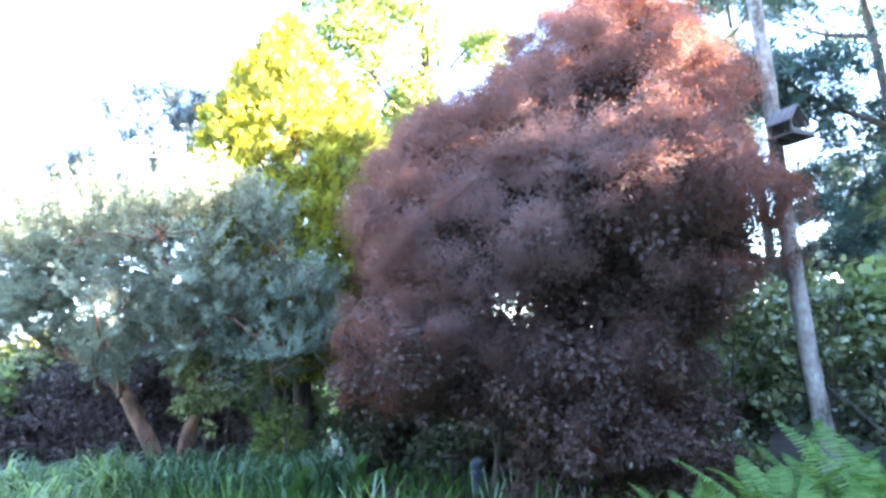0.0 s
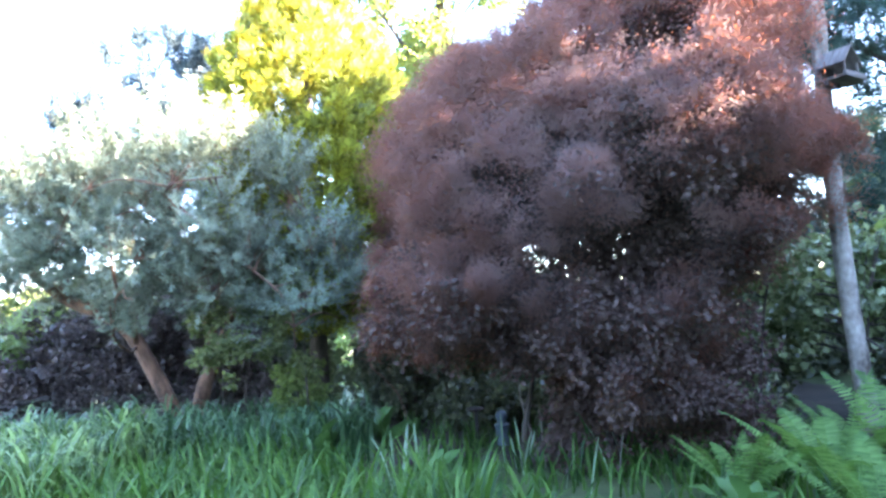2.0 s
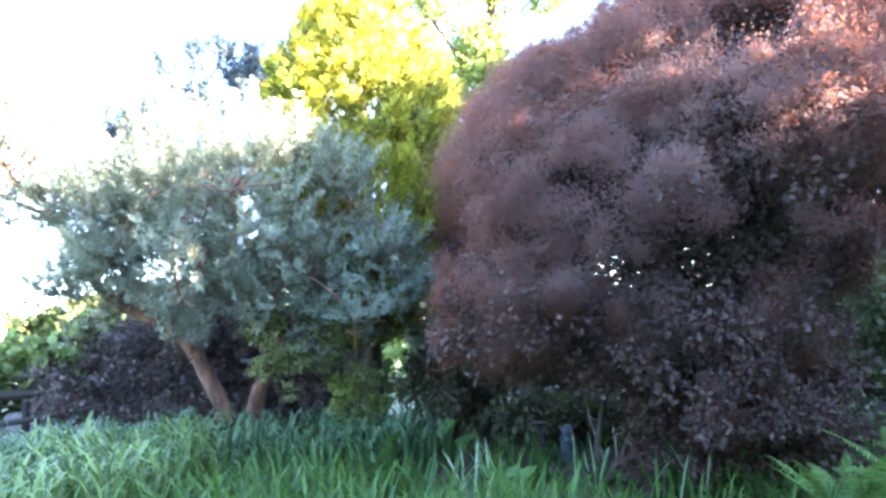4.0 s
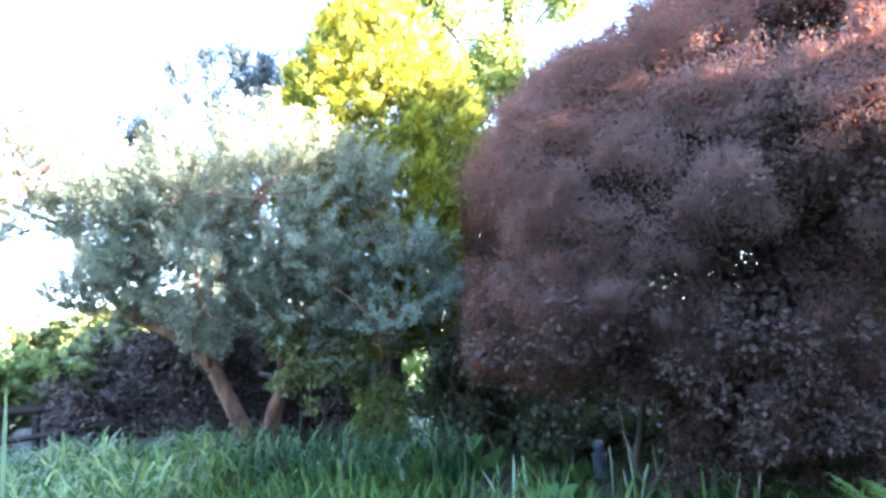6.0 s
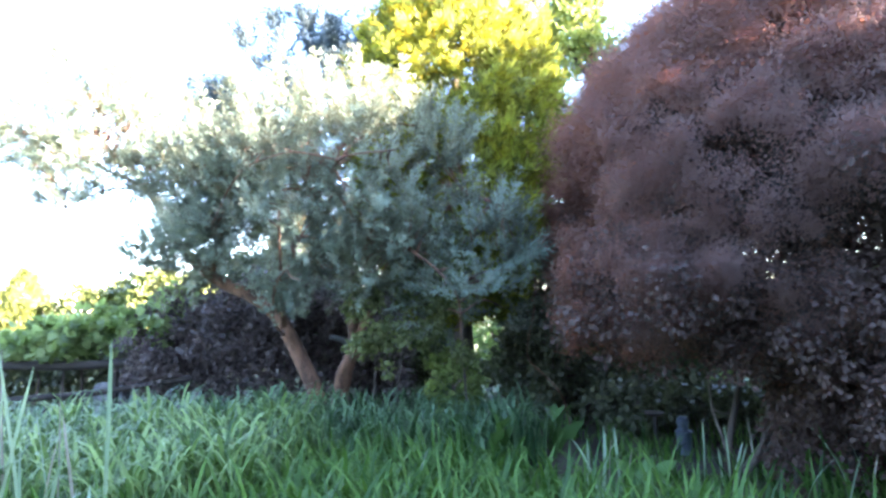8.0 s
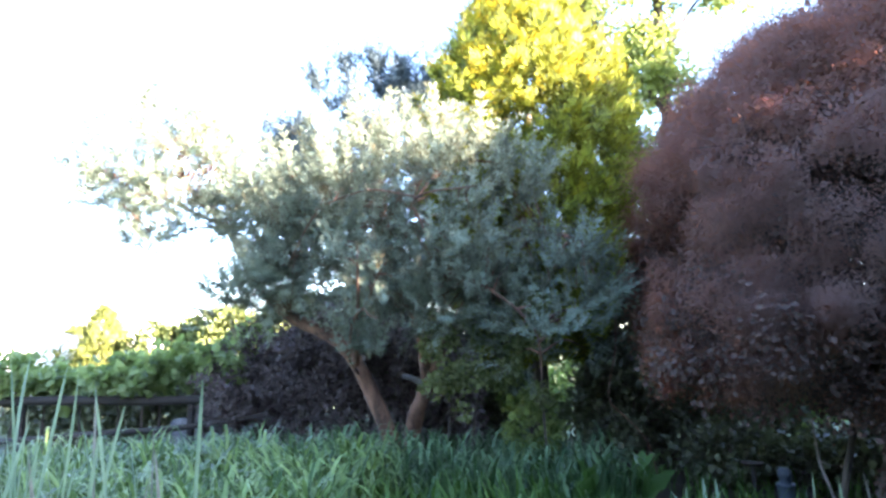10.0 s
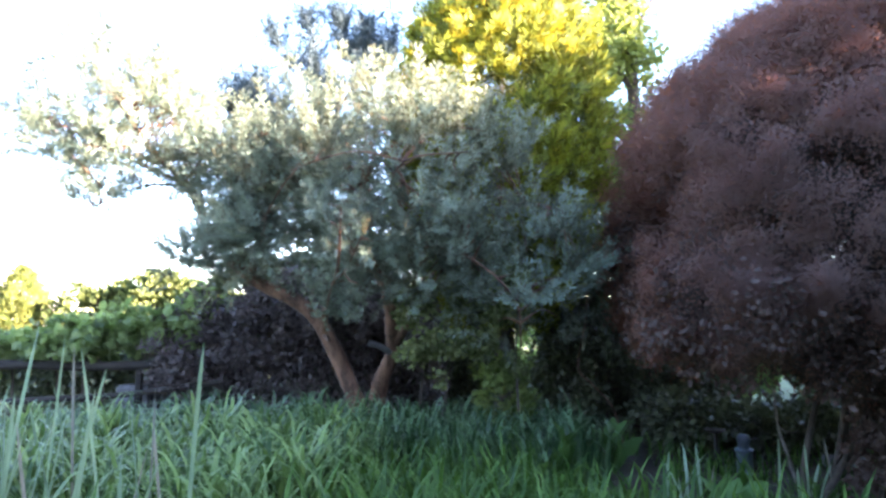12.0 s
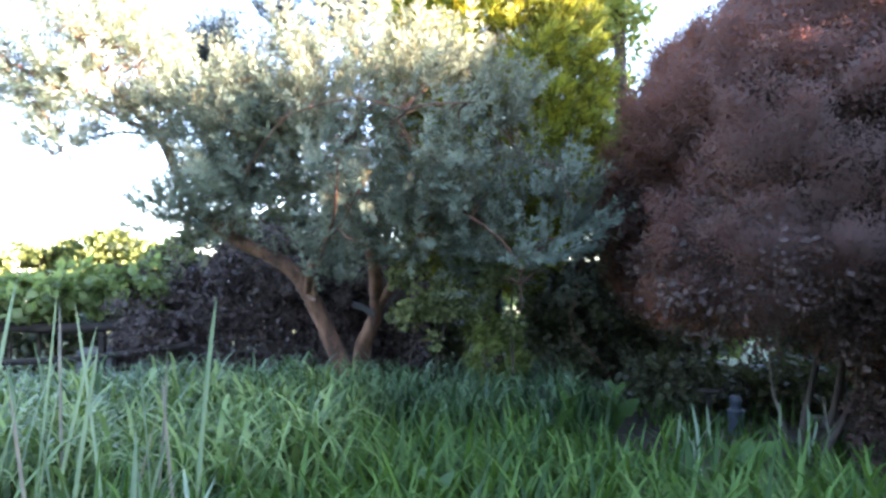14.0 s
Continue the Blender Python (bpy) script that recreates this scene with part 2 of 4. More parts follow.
def tube(points, r0, r1, sides=8, per=5, knob=0.08, taper=1.0):
    """A tapered, slightly uneven limb along a smooth line, as quads."""
    p = smooth_line(points, per)
    n = len(p)
    d = unit(np.gradient(p, axis=0))
    ref = np.array((0.0, 1.0, 0.13))
    x = unit(np.cross(d, ref)); y = np.cross(d, x)
    s = np.linspace(0, 1, n) ** taper
    rad = (r0 + (r1 - r0) * s)[:, None] * (1 + rng.uniform(-knob, knob, (n, sides)))
    a = np.linspace(0, 2 * math.pi, sides, endpoint=False)
    v = p[:, None] + rad[..., None] * (np.cos(a)[None, :, None] * x[:, None] + np.sin(a)[None, :, None] * y[:, None])
    f = []
    for i in range(n - 1):
        for j in range(sides):
            k = (j + 1) % sides
            f.append((i * sides + j, i * sides + k, (i + 1) * sides + k, (i + 1) * sides + j))
    return v.reshape(-1, 3), np.array(f)


def twig_to(a, b, sag=0.1):
    a, b = np.array(a, float), np.array(b, float)
    m = (a + b) / 2 + rng.normal(size=3) * 0.05 * np.linalg.norm(b - a) + np.array((0, 0, sag * np.linalg.norm(b - a)))
    return [a, m, b]


def puffs_on(ellipsoids, count, inner=0.72, low=-0.75, gap=0.0):
    """Clump centres over a set of ellipsoids, none deep inside another, with their outward ways."""
    w = np.array([e[1][0] * e[1][2] + e[1][0] * e[1][1] for e in ellipsoids], float)
    c, n = [], []
    tries = 0
    while len(c) < count and tries < count * 60:
        tries += 1
        i = rng.choice(len(ellipsoids), p=w / w.sum())
        d = sphere_dirs(1)[0]
        if d[2] < low:
            continue
        o, r = np.array(ellipsoids[i][0], float), np.array(ellipsoids[i][1], float)
        q = o + d * r * rng.uniform(inner, 1.0)
        deep = False
        for j, (oj, rj) in enumerate(ellipsoids):
            if j != i and np.linalg.norm((q - np.array(oj)) / np.array(rj)) < inner:
                deep = True
        if deep or (gap and noise.noise(Vector(q * 1.1) + Vector((3, 1, 7))) > gap):
            continue
        c.append(q); n.append(unit(d / r))
    return np.array(c), np.array(n)


def leaves_round(c, nrm, per, radius, size, tv=LEAF_V, tf=LEAF_F, droop=0.2, shell=0.45, up=0.0):
    """Leaves in round clumps about c, thickest towards the outside of each clump."""
    n = len(c) * per
    cc, nn = np.repeat(c, per, 0), np.repeat(nrm, per, 0)
    d = unit(sphere_dirs(n) + 0.45 * nn)
    rad = np.repeat(rng.uniform(0.7, 1.25, len(c)) * radius, per) * rng.uniform(shell, 1.0, n)
    pos = cc + d * rad[:, None] * np.array((1, 1, 0.85))
    way = unit(d * 0.8 + sphere_dirs(n) * 0.9 + np.array((0, 0, up - droop)))
    m = frames_for(way, unit(d + sphere_dirs(n) * 0.8))
    return stamp(tv, tf, m, pos, size * rng.uniform(0.6, 1.3, n))


def nearest_on(lines, q):
    best = None
    for l in lines:
        k = np.argmin(np.linalg.norm(l - q, axis=1))
        dd = np.linalg.norm(l[k] - q)
        if best is None or dd < best[0]:
            best = (dd, l[k])
    return best[1]

# ---- ground ----
def ground_z(x, y):
    """A flat garden with a low mound under the pine."""
    return 0.22 * np.exp(-(((x + 3.6) / 2.2) ** 2 + ((y - 9.0) / 1.3) ** 2)) + 0.03 * np.sin(x * 1.7) * np.cos(y * 1.3)


def ground_grid():
    u = np.concatenate([[-900, -300, -120, -60, -30], np.arange(-16, 12.1, 0.5), [25, 50, 120, 300, 900]])
    w = np.concatenate([[-900, -300, -100, -40, -20], np.arange(-8, 16.1, 0.5), [25, 40, 80, 200, 500, 1500]])
    gx, gy = np.meshgrid(u, w, indexing="ij")
    z = ground_z(gx, gy)
    v = np.stack([gx, gy, z], -1).reshape(-1, 3)
    m = len(w)
    f = [(i * m + j, (i + 1) * m + j, (i + 1) * m + j + 1, i * m + j + 1) for i in range(len(u) - 1) for j in range(m - 1)]
    return v, np.array(f)


ground = tagged(part("ground", raw_mesh("ground", *ground_grid(), M_LAWN, True), None), "dark garden soil overgrown with low green plants", "ground", kind="structure")
bx, by = np.meshgrid(np.linspace(-9.5, 5.5, 61), np.linspace(6.6, 12.0, 23), indexing="ij")
bed_v = np.stack([bx, by, ground_z(bx, by) + 0.012 + 0.03 * rng.random(bx.shape)], -1).reshape(-1, 3)
bed_f = np.array([(i * 23 + j, (i + 1) * 23 + j, (i + 1) * 23 + j + 1, i * 23 + j + 1) for i in range(60) for j in range(22)])
tagged(part("planting_bed", raw_mesh("planting_bed", bed_v, bed_f, M_SOIL, True), None), "bare dark soil under the shrubs and trees", "soil", kind="structure")

# ---- Scots pine ----
def pine_tree(name, limbs, ellipsoids, count, shoots, needle_mat, bark_mat, length, spread=0.42, needles=26, width=0.03, sides=8, gap=0.0, upward=0.35, puff=0.26, twigs=True, inner=0.72, low=-0.75, bare=None):
    base = limbs[0][0][0]
    root = empty(name, base)
    lines = []
    for i, (pts, r0, r1) in enumerate(limbs):
        part("trunk" if i == 0 else "limb", raw_mesh("limb", *tube(pts, r0, r1, sides), bark_mat, True), root)
        lines.append(smooth_line(pts, 8))
    c, nrm = puffs_on(ellipsoids, count, inner, low, gap)
    if bare:
        line = smooth_line(bare, 8)
        away = np.array([np.linalg.norm((line - q)[:, [0, 2]], axis=1).min() > 0.36 and not (line[:, 0].min() < q[0] < line[:, 0].max() and q[2] < np.interp(-q[0], -line[:, 0], line[:, 2])) for q in c])
        c, nrm = c[away], nrm[away]
    if twigs:
        tw = [tube(twig_to(nearest_on(lines, q), q), 0.013, 0.005, 4, 4, 0.0) for q in c]
        tagged(part("twigwork", raw_mesh("twigwork", *joined(tw), bark_mat, True), root), kind="stuff")
    n = len(c) * shoots
    cc, nn = np.repeat(c, shoots, 0), np.repeat(nrm, shoots, 0)
    d = unit(sphere_dirs(n) * np.array((1, 1, 0.6)) + 0.5 * nn)
    pos = cc + d * (rng.uniform(0.1, 1.0, n) * puff)[:, None]
    way = unit(d * 0.9 + nn * 0.3 + np.array((0, 0, upward)) + sphere_dirs(n) * 0.35)
    pieces = []
    for k in range(4):
        sel = slice(k, None, 4)
        tv, tf = needle_shoot(needles, spread, width, 31 + k)
        p = pos[sel]
        pieces.append(stamp(tv, tf, frames_for(way[sel], sphere_dirs(len(p))), p, length * rng.uniform(0.7, 1.25, len(p))))
    part("crown", raw_mesh("crown", *joined(pieces), needle_mat), root)
    return root


pine = pine_tree("pine_tree", [
    ([(-3.60, 8.3, 0.0), (-3.72, 8.3, 0.55), (-4.08, 8.25, 1.35), (-4.34, 8.15, 1.70), (-5.0, 8.15, 2.05), (-5.45, 8.1, 2.55), (-5.75, 8.05, 3.15), (-6.2, 8.0, 3.6), (-6.7, 8.0, 4.3)], 0.115, 0.03),
    ([(-3.66, 8.85, 0.0), (-3.58, 9.0, 0.7), (-3.42, 9.0, 1.15), (-3.45, 8.7, 1.9), (-3.65, 8.2, 2.6), (-3.5, 7.8, 3.2), (-3.0, 7.5, 3.5)], 0.12, 0.03),
    ([(-4.12, 8.25, 1.35), (-3.95, 7.8, 1.75), (-3.6, 7.3, 2.2), (-3.45, 6.8, 2.5)], 0.05, 0.015),
    ([(-3.65, 8.2, 2.6), (-3.2, 7.2, 2.75), (-2.85, 6.25, 2.9), (-2.3, 6.2, 2.95)], 0.019, 0.006),
    ([(-3.62, 8.1, 2.0), (-3.62, 7.6, 2.3), (-3.68, 7.25, 2.6), (-3.4, 7.0, 2.9)], 0.045, 0.012),
    ([(-2.85, 6.25, 2.9), (-3.3, 6.25, 3.0), (-3.8, 6.45, 2.95), (-4.0, 6.8, 3.0)], 0.010, 0.004),
    ([(-4.05, 7.95, 1.6), (-3.75, 7.2, 1.8), (-3.5, 6.5, 2.05), (-3.42, 6.25, 2.5)], 0.03, 0.008),
    ([(-3.42, 9.0, 1.15), (-2.7, 8.4, 2.2), (-1.9, 7.6, 2.7), (-1.4, 7.2, 2.6)], 0.06, 0.015),
    ([(-5.75, 8.05, 3.15), (-6.5, 8.2, 3.5), (-7.5, 8.2, 4.0)], 0.035, 0.012),
    ([(-5.0, 8.15, 2.05), (-4.6, 7.8, 2.9), (-4.7, 7.6, 3.7)], 0.05, 0.015),
    ([(-4.12, 8.25, 1.35), (-3.85, 7.5, 1.32), (-3.75, 6.95, 1.5), (-3.6, 6.6, 1.8)], 0.022, 0.008),
    ([(-5.75, 8.05, 3.15), (-6.3, 8.0, 3.15), (-6.85, 7.95, 2.9)], 0.02, 0.006),
    ([(-3.75, 6.95, 1.5), (-3.62, 6.75, 1.86), (-3.46, 6.6, 1.98), (-3.30, 6.5, 2.25)], 0.014, 0.006),
    ([(-3.48, 6.62, 1.97), (-3.40, 6.5, 1.88), (-3.30, 6.45, 1.84)], 0.009, 0.005),
    ([(-3.0, 7.9, 2.45), (-2.3, 7.1, 2.1), (-1.9, 6.95, 1.7), (-1.85, 6.95, 1.25)], 0.018, 0.006),
], [((-6.6, 8.1, 3.9), (1.1, 1.0, 0.9)), ((-7.4, 8.1, 3.95), (0.6, 0.6, 0.45)), ((-4.4, 7.9, 3.05), (1.1, 0.8, 0.4)), ((-3.35, 7.35, 2.85), (1.65, 1.05, 1.0)),
    ((-4.15, 7.4, 2.45), (0.7, 0.7, 0.42)), ((-2.9, 7.5, 2.0), (0.75, 0.6, 0.38)), ((-1.75, 7.3, 1.95), (0.6, 0.5, 0.75)),
    ((-6.75, 8.0, 2.98), (0.32, 0.28, 0.22)), ((-5.6, 7.95, 2.3), (0.42, 0.35, 0.28)), ((-5.45, 7.9, 2.15), (0.42, 0.35, 0.24)), ((-4.6, 7.9, 2.6), (0.6, 0.5, 0.4)), ((-5.25, 8.0, 3.45), (0.6, 0.5, 0.36)), ((-5.9, 8.0, 3.3), (0.4, 0.4, 0.25))],
    470, 8, M_PINE, M_PINE_BARK, 0.30, spread=0.18, needles=52, width=0.021, gap=0.24, inner=0.5, puff=0.27, upward=0.6, bare=[(-3.85, 7.6, 1.35), (-4.15, 7.6, 1.68), (-4.45, 7.6, 1.85), (-4.75, 7.6, 1.98)])
tops, ways = puffs_on([((-6.65, 8.1, 3.95), (1.1, 1.0, 0.9)), ((-4.4, 7.8, 3.05), (1.1, 0.8, 0.42)), ((-3.35, 7.25, 2.9), (1.6, 1.0, 1.0)), ((-3.55, 6.75, 1.78), (0.26, 0.25, 0.16)), ((-3.58, 6.85, 1.5), (0.22, 0.22, 0.14))], 170, 0.9, 0.1)
candle_v, candle_f = needle_shoot(110, 0.16, 0.020, 77)
upright = unit(np.array((0, 0, 1.0)) + ways * 0.35 + sphere_dirs(len(tops)) * 0.2)
tagged(part("new_growth", raw_mesh("new_growth", *stamp(candle_v, candle_f, frames_for(upright, sphere_dirs(len(tops))), tops, rng.uniform(0.26, 0.46, len(tops))), M_CANDLE), pine, "upright pale new shoots"), kind="stuff")
fc = np.array((-3.55, 6.85, 1.60)) + sphere_dirs(34) * np.array((0.26, 0.25, 0.24)) * rng.uniform(0.3, 1.0, (34, 1))
fc = np.concatenate([fc, [(-4.42, 8.08, 1.80), (-4.50, 8.08, 1.84), (-4.58, 8.06, 1.88), (-4.30, 8.05, 1.84), (-4.22, 8.02, 1.95)]])
spray_v, spray_f = needle_shoot(80, 0.13, 0.018, 78)
lean = unit(np.array((-0.45, -0.1, 1.0)) + sphere_dirs(len(fc)) * 0.35)
tagged(part("front_spray", raw_mesh("front_spray", *stamp(spray_v, spray_f, frames_for(lean, sphere_dirs(len(fc))), fc, rng.uniform(0.2, 0.38, len(fc))), M_CANDLE), pine, "pale blue-green upright shoots at the fork"), kind="stuff")
part("sawn_stub", raw_mesh("sawn_stub", *tube([(-3.45, 8.95, 1.12), (-3.56, 8.8, 1.2), (-3.64, 8.7, 1.23), (-3.66, 8.675, 1.235)], 0.038, 0.03, 9, 3, 0.05), M_PALE, True), pine, "pale sawn branch stub")
tagged(pine, "gnarled Scots pine with forked orange-brown trunk and blue-green needles", "tree")

# ---- golden cypress ----
def cypress(name, at, profile, count, size, mat, lean_out=0.6, per=1):
    """A dense columnar conifer: fans of flat sprays, in upswept tufts, over a body of revolution."""
    root = empty(name, at)
    zs, rs = np.array([p[0] for p in profile]), np.array([p[1] for p in profile])
    part("trunk", raw_mesh("trunk", *tube([at, (at[0] + 0.05, at[1], zs[-1] * 0.5), (at[0], at[1], zs[-1] * 0.95)], 0.14, 0.02), M_DARK_BARK, True), root)
    n = count
    w = rs + 0.12
    z = np.interp(rng.random(n), np.concatenate([[0], np.cumsum((w[1:] + w[:-1]) / 2 * np.diff(zs))]) / np.sum((w[1:] + w[:-1]) / 2 * np.diff(zs)), zs)
    a = rng.uniform(0, 2 * math.pi, n)
    lump = np.array([noise.noise(Vector((math.cos(q) * 2.4, math.sin(q) * 2.4, h * 1.5))) for q, h in zip(a, z)])
    r = np.interp(z, zs, rs) * (1 + 0.2 * lump) * np.where(rng.random(n) < 0.28, rng.uniform(0.5, 0.78, n), rng.uniform(0.8, 1.03, n))
    out = np.stack([np.cos(a), np.sin(a), np.zeros(n)], 1)
    tip = np.array((at[0], at[1], 0)) + out * r[:, None] + np.stack([np.zeros(n), np.zeros(n), z], 1)
    lead = unit(out * lean_out + np.array((0, 0, 0.7)) + sphere_dirs(n) * 0.3)
    s = np.tile(np.linspace(-1.0, 0.35, per) if per > 1 else np.zeros(1), n)
    lead, out, tip = np.repeat(lead, per, 0), np.repeat(out, per, 0), np.repeat(tip, per, 0)
    reach = np.repeat(rng.uniform(0.13, 0.27, n), per) * (1 if per > 1 else 0)
    pos = tip + lead * (s * reach)[:, None] + sphere_dirs(n * per) * (0.07 * (1.1 - s) * (per > 1))[:, None]
    way = unit(lead * 0.9 + sphere_dirs(n * per) * 0.55)
    m = frames_for(way, unit(out + sphere_dirs(n * per) * 0.7))
    pieces = []
    for k in range(4):
        tv, tf = cypress_spray(50 + k)
        pieces.append(stamp(tv, tf, m[k::4], pos[k::4], size * rng.uniform(0.6, 1.3, len(pos[k::4]))))
    part("crown", raw_mesh("crown", *joined(pieces), mat), root)
    return root


gold = cypress("golden_cypress", (-2.0, 8.95, 0.0), [(1.5, 0.55), (2.0, 0.95), (2.8, 1.25), (3.6, 1.38), (4.6, 1.31), (5.2, 1.13), (5.8, 0.78), (6.3, 0.42), (6.75, 0.05)], 2200, 0.17, M_GOLD, 0.6, 9)
tagged(gold, "dense golden-yellow cypress with sunlit top and greener base", "tree")

# ---- purple smoke bush ----
rng = np.random.default_rng(21)
smoke = empty("smoke_bush", (1.0, 6.2, 0.0))
SMOKE = [((1.8, 6.05, 3.25), (1.3, 1.65, 1.8)), ((0.5, 6.25, 2.6), (1.34, 1.5, 1.45)), ((1.3, 5.8, 1.3), (0.95, 0.9, 1.2)), ((2.5, 6.1, 2.7), (0.75, 0.85, 1.1)),
         ((1.65, 5.05, 2.85), (0.9, 0.8, 0.8)), ((-0.2, 5.95, 1.62), (0.8, 0.8, 0.78)), ((0.85, 6.1, 3.2), (1.1, 1.3, 1.08)), ((0.75, 5.5, 2.35), (0.75, 0.55, 0.7)), ((0.0, 7.2, 2.75), (0.85, 0.8, 1.2)), ((0.55, 5.75, 1.35), (0.7, 0.6, 0.5)), ((1.7, 5.6, 2.0), (0.95, 0.55, 0.5)), ((1.95, 5.7, 4.05), (0.6, 0.5, 0.5)), ((-0.4, 7.45, 2.05), (0.62, 0.65, 1.1)), ((1.1, 4.95, 2.35), (0.6, 0.5, 0.45)), ((1.9, 5.15, 2.2), (0.5, 0.45, 0.4)), ((0.3, 5.4, 1.65), (0.5, 0.5, 0.42)), ((2.5, 5.5, 2.05), (0.36, 0.36, 0.36)), ((2.72, 5.35, 2.65), (0.45, 0.42, 0.6))]
# unseen lobes added behind the bush to keep sun off the lower cypress
SMOKE_SHADE_LOBES = [((1.7, 7.6, 3.6), (1.3, 1.2, 1.4)), ((1.8, 8.6, 3.4), (1.2, 1.0, 1.5))]


def billow_puffs(spots, ways, per, reach, upward):
    """Plumes over the outer and upper side of each billow; the underside stays open and dark."""
    nn = np.repeat(ways, per, 0)
    d = unit(sphere_dirs(len(nn)) + 0.75 * nn + np.array((0, 0, upward)))
    r = np.repeat(rng.uniform(*reach, len(spots)), per)
    return np.repeat(spots, per, 0) + d * r[:, None] * np.array((1.15, 1.0, 0.8)), d


def see_through(q):
    """True outside the thin middle of the bush, where the sky shows between the branches."""
    lot = np.array([noise.noise(Vector(p * 4.2) + Vector((2, 6, 4))) for p in q])
    inside = (np.abs(q[:, 0] - 1.25) < 0.9) & (np.abs(q[:, 2] - 2.0 - 0.2 * np.sin(4.0 * q[:, 0] + 0.6)) < 0.3)
    return ~inside | (lot > 0.0)


bc, bn = puffs_on(SMOKE, 570, 0.86, -0.7)
bc = bc - bn * 0.26
sc, sn = billow_puffs(bc, bn, 7, (0.08, 0.34), 0.3)
thin = np.array([noise.noise(Vector(q * 2.7) + Vector((3, 1, 7))) for q in sc])
keep = thin < np.interp(sc[:, 2], (1.2, 2.3, 2.9, 3.2), (0.10, 0.12, 0.30, 9.0)) + np.where(sc[:, 0] < 0.2, 0.15, 0.0)
keep &= see_through(sc)
keep &= ~((sc[:, 2] < 1.12) & (sc[:, 0] < 0.75))
sc, sn = sc[keep], sn[keep]
stem_lines = []
for i in range(14):
    a = rng.uniform(0, 2 * math.pi)
    foot = np.array((1.0 + 0.6 * math.cos(a), 6.4 + 0.45 * math.sin(a), 0.0))
    top = np.array((1.0 + rng.uniform(-1.4, 1.9), 6.3 + rng.uniform(-0.7, 0.9), rng.uniform(2.2, 3.7)))
    mid = foot * 0.45 + top * 0.55 + np.array((rng.uniform(-0.2, 0.2), rng.uniform(-0.2, 0.2), 0.1))
    pts = [foot, foot * 0.75 + mid * 0.25 + rng.normal(size=3) * 0.06, mid, top]
    stem_lines.append(smooth_line(pts, 8))
    part("stem", raw_mesh("stem", *tube(pts, rng.uniform(0.02, 0.038), 0.010, 7), M_DARK_BARK, True), smoke)
tagged(part("twigwork", raw_mesh("twigwork", *joined([tube(twig_to(nearest_on(stem_lines, q), q, 0.05), 0.008, 0.003, 4, 3, 0.0) for q in sc[::6]]), M_DARK_BARK, True), smoke), kind="stuff")
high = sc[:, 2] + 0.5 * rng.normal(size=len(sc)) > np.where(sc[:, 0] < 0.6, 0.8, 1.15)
HAIR_V, HAIR_F = [(-0.42, 0, 0), (0.42, 0.1, 0), (0.05, 0.95, 0.12)], [(0, 1, 2)]


def plume_cloud(c, nrm, per, radius, size):
    """Fine hairs in soft round clouds, thinning outwards; each is shaded by its way out of the cloud."""
    n = len(c) * per
    cc, nn = np.repeat(c, per, 0), np.repeat(nrm, per, 0)
    rad = np.repeat(rng.uniform(0.55, 1.35, len(c)) * radius, per)
    d = unit(sphere_dirs(n) + 0.25 * nn)
    off = d * (rad * np.abs(rng.normal(0.64, 0.40, n)))[:, None]
    way = unit(off / rad[:, None] + sphere_dirs(n) * 0.4)
    v, f = stamp(HAIR_V, HAIR_F, frames_for(way, sphere_dirs(n)), cc + off, size * rng.uniform(0.6, 1.4, n))
    whole = unit(cc - np.array((1.1, 6.3, 2.2)))
    out = unit(0.45 * d + 0.35 * nn + 0.8 * whole + 0.05 * sphere_dirs(n))
    t = v.reshape(-1, 3, 3)
    away = np.einsum("ij,ij->i", np.cross(t[:, 1] - t[:, 0], t[:, 2] - t[:, 0]), out) < 0
    f[away] = f[away][:, ::-1]
    me = raw_mesh("plume_crown", v, f, M_SMOKE, True)
    me.attributes.new("custom_normal", "FLOAT_VECTOR", "POINT").data.foreach_set("vector", np.repeat(out, 3, 0).astype(np.float32).ravel())
    return me


part("plume_crown", plume_cloud(sc[high], sn[high], 470, 0.152, 0.0165), smoke, "fluffy dusky purple plumes")
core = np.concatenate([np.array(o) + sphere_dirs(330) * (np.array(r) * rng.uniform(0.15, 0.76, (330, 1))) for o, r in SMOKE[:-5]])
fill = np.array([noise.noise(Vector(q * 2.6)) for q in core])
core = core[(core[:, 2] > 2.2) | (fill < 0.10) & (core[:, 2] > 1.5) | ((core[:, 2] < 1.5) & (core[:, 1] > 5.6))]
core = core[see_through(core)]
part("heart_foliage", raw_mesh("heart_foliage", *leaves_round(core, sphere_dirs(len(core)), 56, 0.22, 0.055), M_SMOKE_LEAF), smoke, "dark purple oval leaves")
mid = np.stack([rng.uniform(-0.3, 2.4, 260), rng.uniform(5.3, 6.9, 260), rng.uniform(1.45, 2.35, 260)], 1)
mid = mid[[noise.noise(Vector(q * 1.9) + Vector((5, 2, 1))) < 0.1 for q in mid]]
skirt = np.stack([rng.uniform(0.62, 2.5, 130), rng.uniform(5.6, 6.5, 130), rng.uniform(0.12, 1.05, 130)], 1)
skirt = skirt[[noise.noise(Vector(q * 1.7) + Vector((1, 8, 3))) < 0.04 for q in skirt]]
mid = np.concatenate([mid[see_through(mid)], skirt])
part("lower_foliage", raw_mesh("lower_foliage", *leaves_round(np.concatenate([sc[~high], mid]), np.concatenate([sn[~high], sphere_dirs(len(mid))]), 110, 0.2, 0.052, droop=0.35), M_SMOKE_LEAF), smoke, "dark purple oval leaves")
